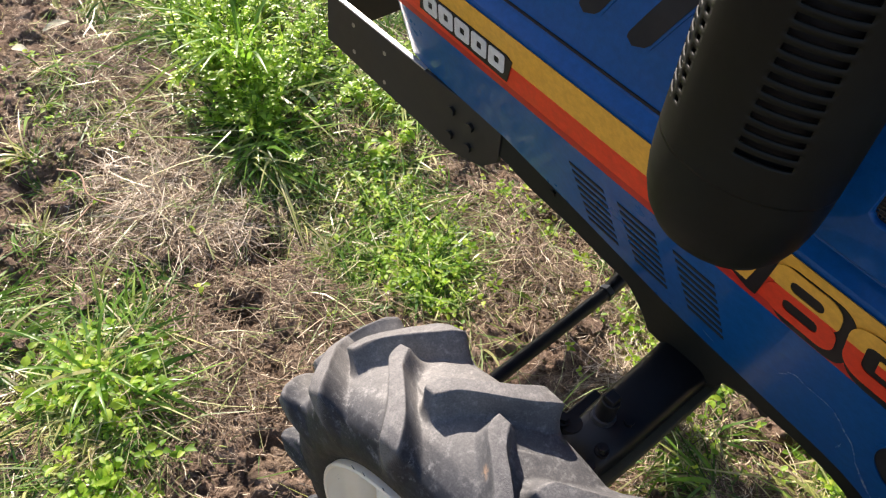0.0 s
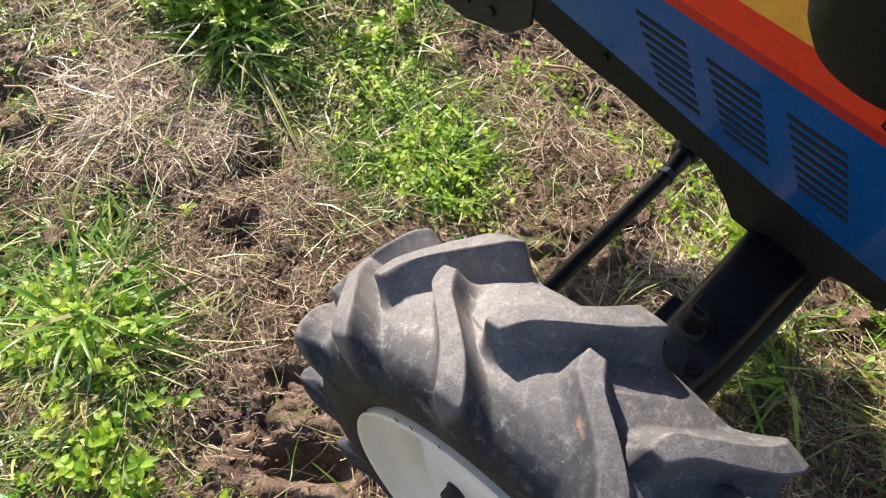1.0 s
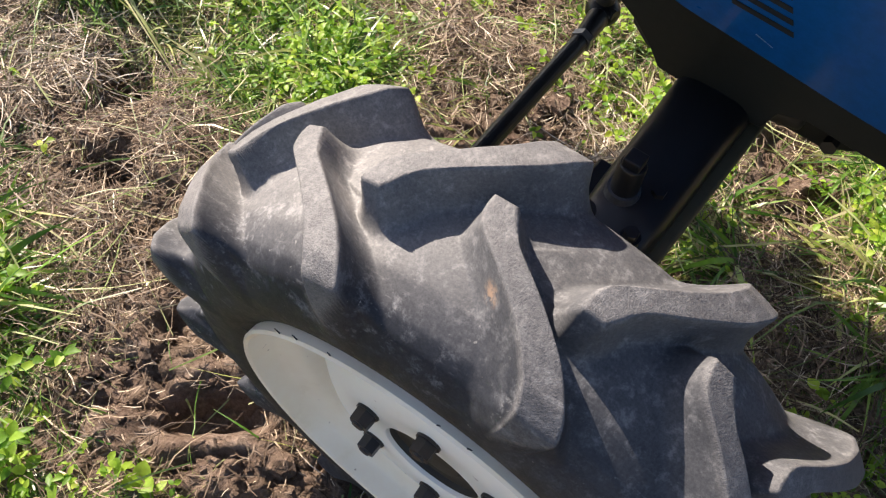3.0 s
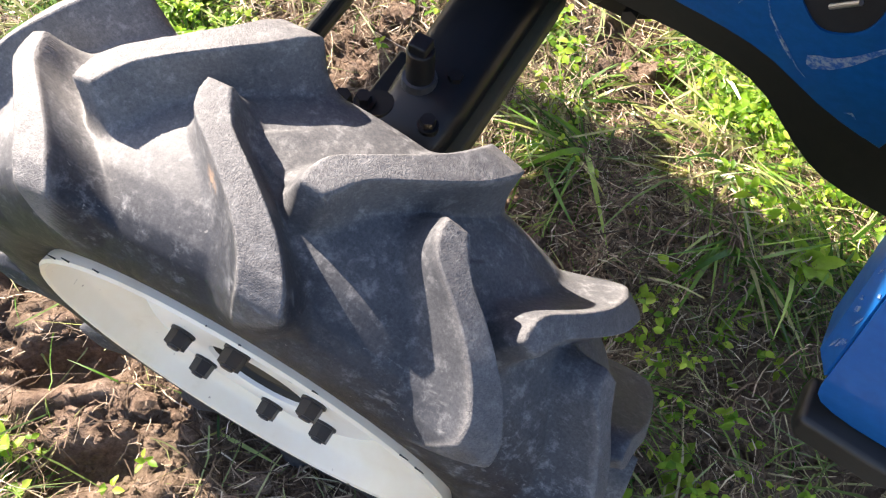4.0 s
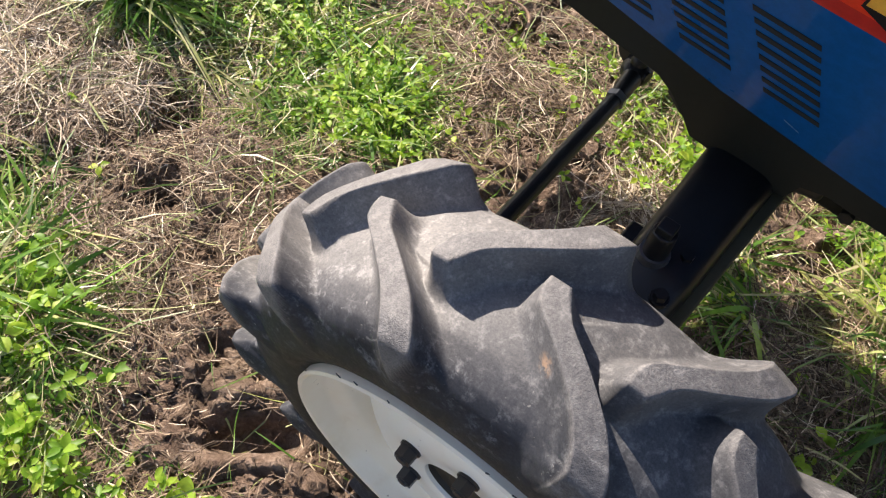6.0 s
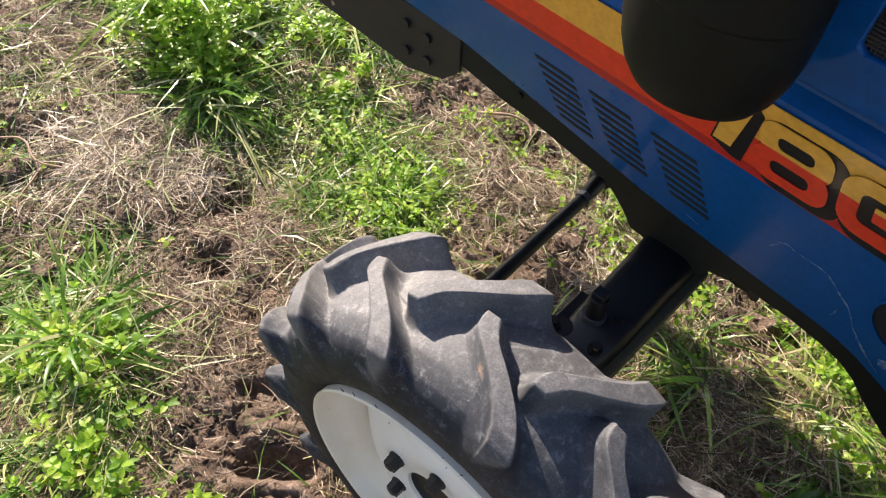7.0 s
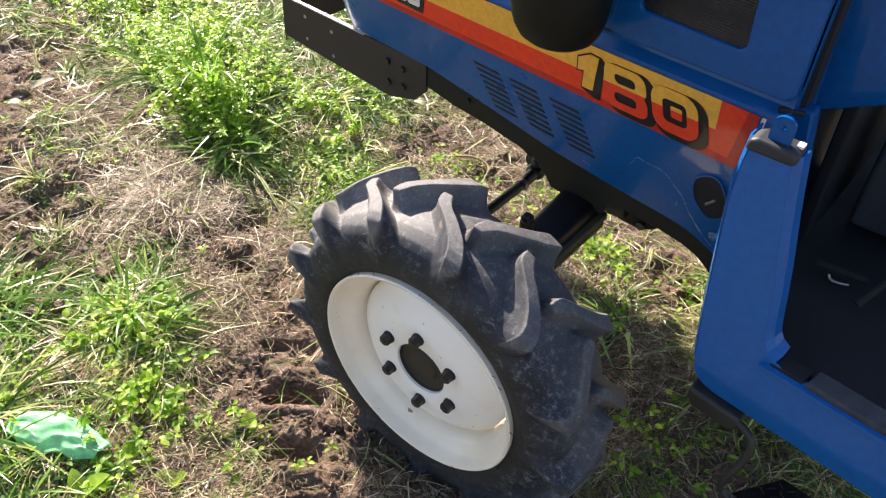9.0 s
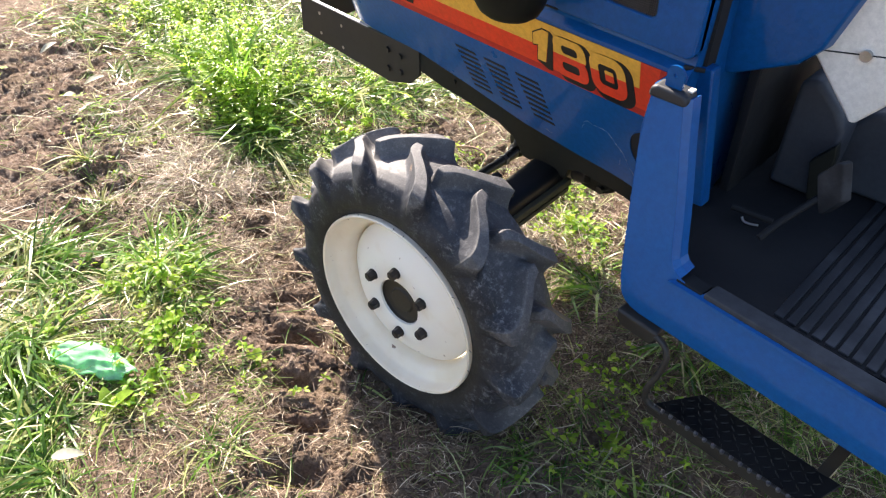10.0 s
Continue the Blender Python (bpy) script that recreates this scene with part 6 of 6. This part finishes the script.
# single plants and litter that stand out
def blade_leaf(length, width, bend, lobes=0.0, seg=12):
    """A leaf along +x, folded at its midrib: verts, faces."""
    v, f = [], []
    for i in range(seg + 1):
        t = i / seg
        w = width * math.sin(math.pi * min(1.0, 0.06 + t * 0.94)) ** 0.8 * (1 + lobes * math.sin(t * 38))
        z = bend * math.sin(t * math.pi * 0.8) * length
        v += [(t * length, -w, z + w * 0.25), (t * length, 0, z), (t * length, w, z + w * 0.25)]
    for i in range(seg):
        for k in range(2):
            a = 3 * i + k
            f.append((a, a + 1, a + 4, a + 3))
    return v, f


def plant(name, label, category, x, y, leaf_list, mat):
    z = float(ground_height(x, y))
    root = new(name)
    root.location = (x, y, z)
    tagged(root, label, category)
    bpy.context.view_layer.update()
    for length, width, bend, lobes, yaw, pitch in leaf_list:
        v, f = blade_leaf(length, width, bend, lobes)
        m = Matrix.Translation((x, y, z + 0.006)) @ Euler((0, -radians(pitch), radians(yaw))).to_matrix().to_4x4()
        part("leaf", mesh_of("leaf", [m @ Vector(p) for p in v], f, True), mat, root)
    return root


plant("dandelion", "dandelion rosette with jagged green leaves in the shade", "weed", 0.478, 0.205,
      [(0.060, 0.011, 0.08, 0.40, 70, 14), (0.052, 0.010, 0.06, 0.40, 15, 10), (0.046, 0.009, 0.05, 0.40, -50, 8), (0.050, 0.010, 0.05, 0.40, 150, 10)], CLOVER)
plant("dandelion", "bright green dandelion leaves in the sun by the step panel", "weed", 0.545, 0.565,
      [(0.048, 0.011, 0.10, 0.25, a, p) for a, p in ((-95, 30), (-40, 22), (20, 28), (80, 25), (150, 20), (215, 26), (260, 15))], CLOVER)
plant("clover", "three-leaved green clover by the cut grass", "weed", -0.708, -0.286,
      [(0.034, 0.016, 0.1, 0, 30, 25), (0.034, 0.016, 0.1, 0, 150, 20), (0.034, 0.016, 0.1, 0, 270, 22)], CLOVER)
plant("dock_plant", "broad pale green dock leaves in the grass", "weed", -0.355, -0.474,
      [(0.085, 0.019, 0.12, 0.03, 55, 35), (0.06, 0.014, 0.1, 0.03, 160, 25), (0.055, 0.013, 0.1, 0.03, 290, 20)], CLOVER)
for cx, cy, size, yaw in ((-0.240, -0.165, 0.026, 0), (-0.365, -0.360, 0.030, 40), (-0.247, -0.337, 0.026, 75), (-0.462, -0.267, 0.034, 20), (-0.393, -0.263, 0.030, 100), (-0.430, -0.235, 0.028, 60)):
    plant("clover", "three-leaved green clover on bare soil", "weed", cx, cy, [(size, size * 0.44, 0.1, 0, yaw + 120 * k, 20 + 4 * k) for k in range(3)], CLOVER)
plant("grass_tussock", "tall arching grass with long pale blades", "grass", -1.28, 0.52,
      [(0.32, 0.0058, 0.34, 0, a, p) for a, p in ((-70, 34), (-50, 30), (-30, 36), (-95, 38), (20, 44), (100, 40), (160, 36), (-120, 38), (-15, 28), (-60, 24))], GRASS)
plant("grass_tussock", "leaning tuft of long green grass blades", "grass", -0.66, -0.17,
      [(0.18, 0.0034, 0.30, 0, a, p) for a, p in ((-75, 28), (-35, 20), (-110, 26), (15, 30), (140, 24), (-150, 20), (-10, 24), (60, 28))], GRASS)


def litter(name, label, category, x, y, mat, pts, r):
    z = float(ground_height(x, y))
    ob = part(name, tube_path([(x + a, y + b, z + 0.006 + c) for a, b, c in pts], r), mat, None)
    tagged(ob, label, category)


litter("root", "pale reddish bare root lying on the soil", "root", -0.53, 0.86, DRY, [(-0.06, -0.01, 0.004), (-0.02, 0.0, 0.02), (0.03, 0.03, 0.018), (0.07, 0.03, 0.008), (0.09, 0.0, 0.0)], 0.0035)
litter("twig", "thin grey-brown twig on the soil", "twig", -1.18, 0.02, DRY, [(-0.10, -0.02, 0.01), (-0.03, 0.01, 0.028), (0.04, 0.0, 0.02), (0.09, 0.03, 0.012)], 0.0022)
litter("twig", "bent pale stalk on the soil", "twig", -1.10, -0.02, DRY, [(-0.06, 0.06, 0.012), (-0.01, 0.01, 0.03), (0.03, -0.05, 0.022), (0.07, -0.06, 0.01)], 0.0020)
litter("twig", "long dry stalk among cut grass", "twig", -0.36, 0.12, DRY, [(-0.09, -0.05, 0.015), (0.0, 0.0, 0.03), (0.08, 0.06, 0.02)], 0.0018)
for lx, ly, yaw in ((-1.83, 0.10, 20), (-1.87, 0.20, 70), (-2.25, 0.20, 100), (-0.302, -0.617, 40), (-1.10, 0.62, 200)):
    z = float(ground_height(lx, ly)) + 0.03
    v, f = blade_leaf(0.080, 0.012, 0.16, 0.10)
    m = Matrix.Translation((lx, ly, z)) @ Euler((0.3, -0.15, radians(yaw))).to_matrix().to_4x4()
    tagged(part("dry_leaf", mesh_of("dry_leaf", [m @ Vector(p) for p in v], f, True), PALE, None), "pale dried leaf lying on the cut grass", "leaf", "dried leaves")


# loose clods of earth
def clods(count):
    verts, faces = [], []
    r = random.Random(4)
    ico = bmesh.new()
    bmesh.ops.create_icosphere(ico, subdivisions=2, radius=1.0)
    iv = [v.co.copy() for v in ico.verts]
    ifc = [tuple(v.index for v in f.verts) for f in ico.faces]
    ico.free()
    for _ in range(count):
        cx, cy, s = r.choice(BARE)
        x, y = r.gauss(cx, s * 0.8), r.gauss(cy, s * 0.6)
        if abs(x - 0.07) < 0.26 and -0.04 < y < 0.22:
            continue
        size = r.uniform(0.003, 0.009) * (2.0 if r.random() < 0.08 else 1.0)
        c = Vector((x, y, float(ground_height(x, y)) + size * 0.35))
        q = Euler((r.uniform(0, 6), r.uniform(0, 6), r.uniform(0, 6))).to_matrix()
        sc = Vector((r.uniform(0.8, 1.5), r.uniform(0.7, 1.2), r.uniform(0.5, 0.8)))
        seed = Vector((r.uniform(0, 50), r.uniform(0, 50), 0))
        o = len(verts)
        for p in iv:
            k = 1 + 0.6 * noise.noise(p * 1.6 + seed)
            w = q @ p
            verts.append((c.x + w.x * size * sc.x * k, c.y + w.y * size * sc.y * k, c.z + w.z * size * sc.z * k))
        faces.extend([tuple(o + i for i in f) for f in ifc])
    ob = part("soil_clods", mesh_of("soil_clods", verts, faces, False), CLOD, None)
    tagged(ob, "loose crumbly clods of brown earth", kind="stuff")


clods(1300)
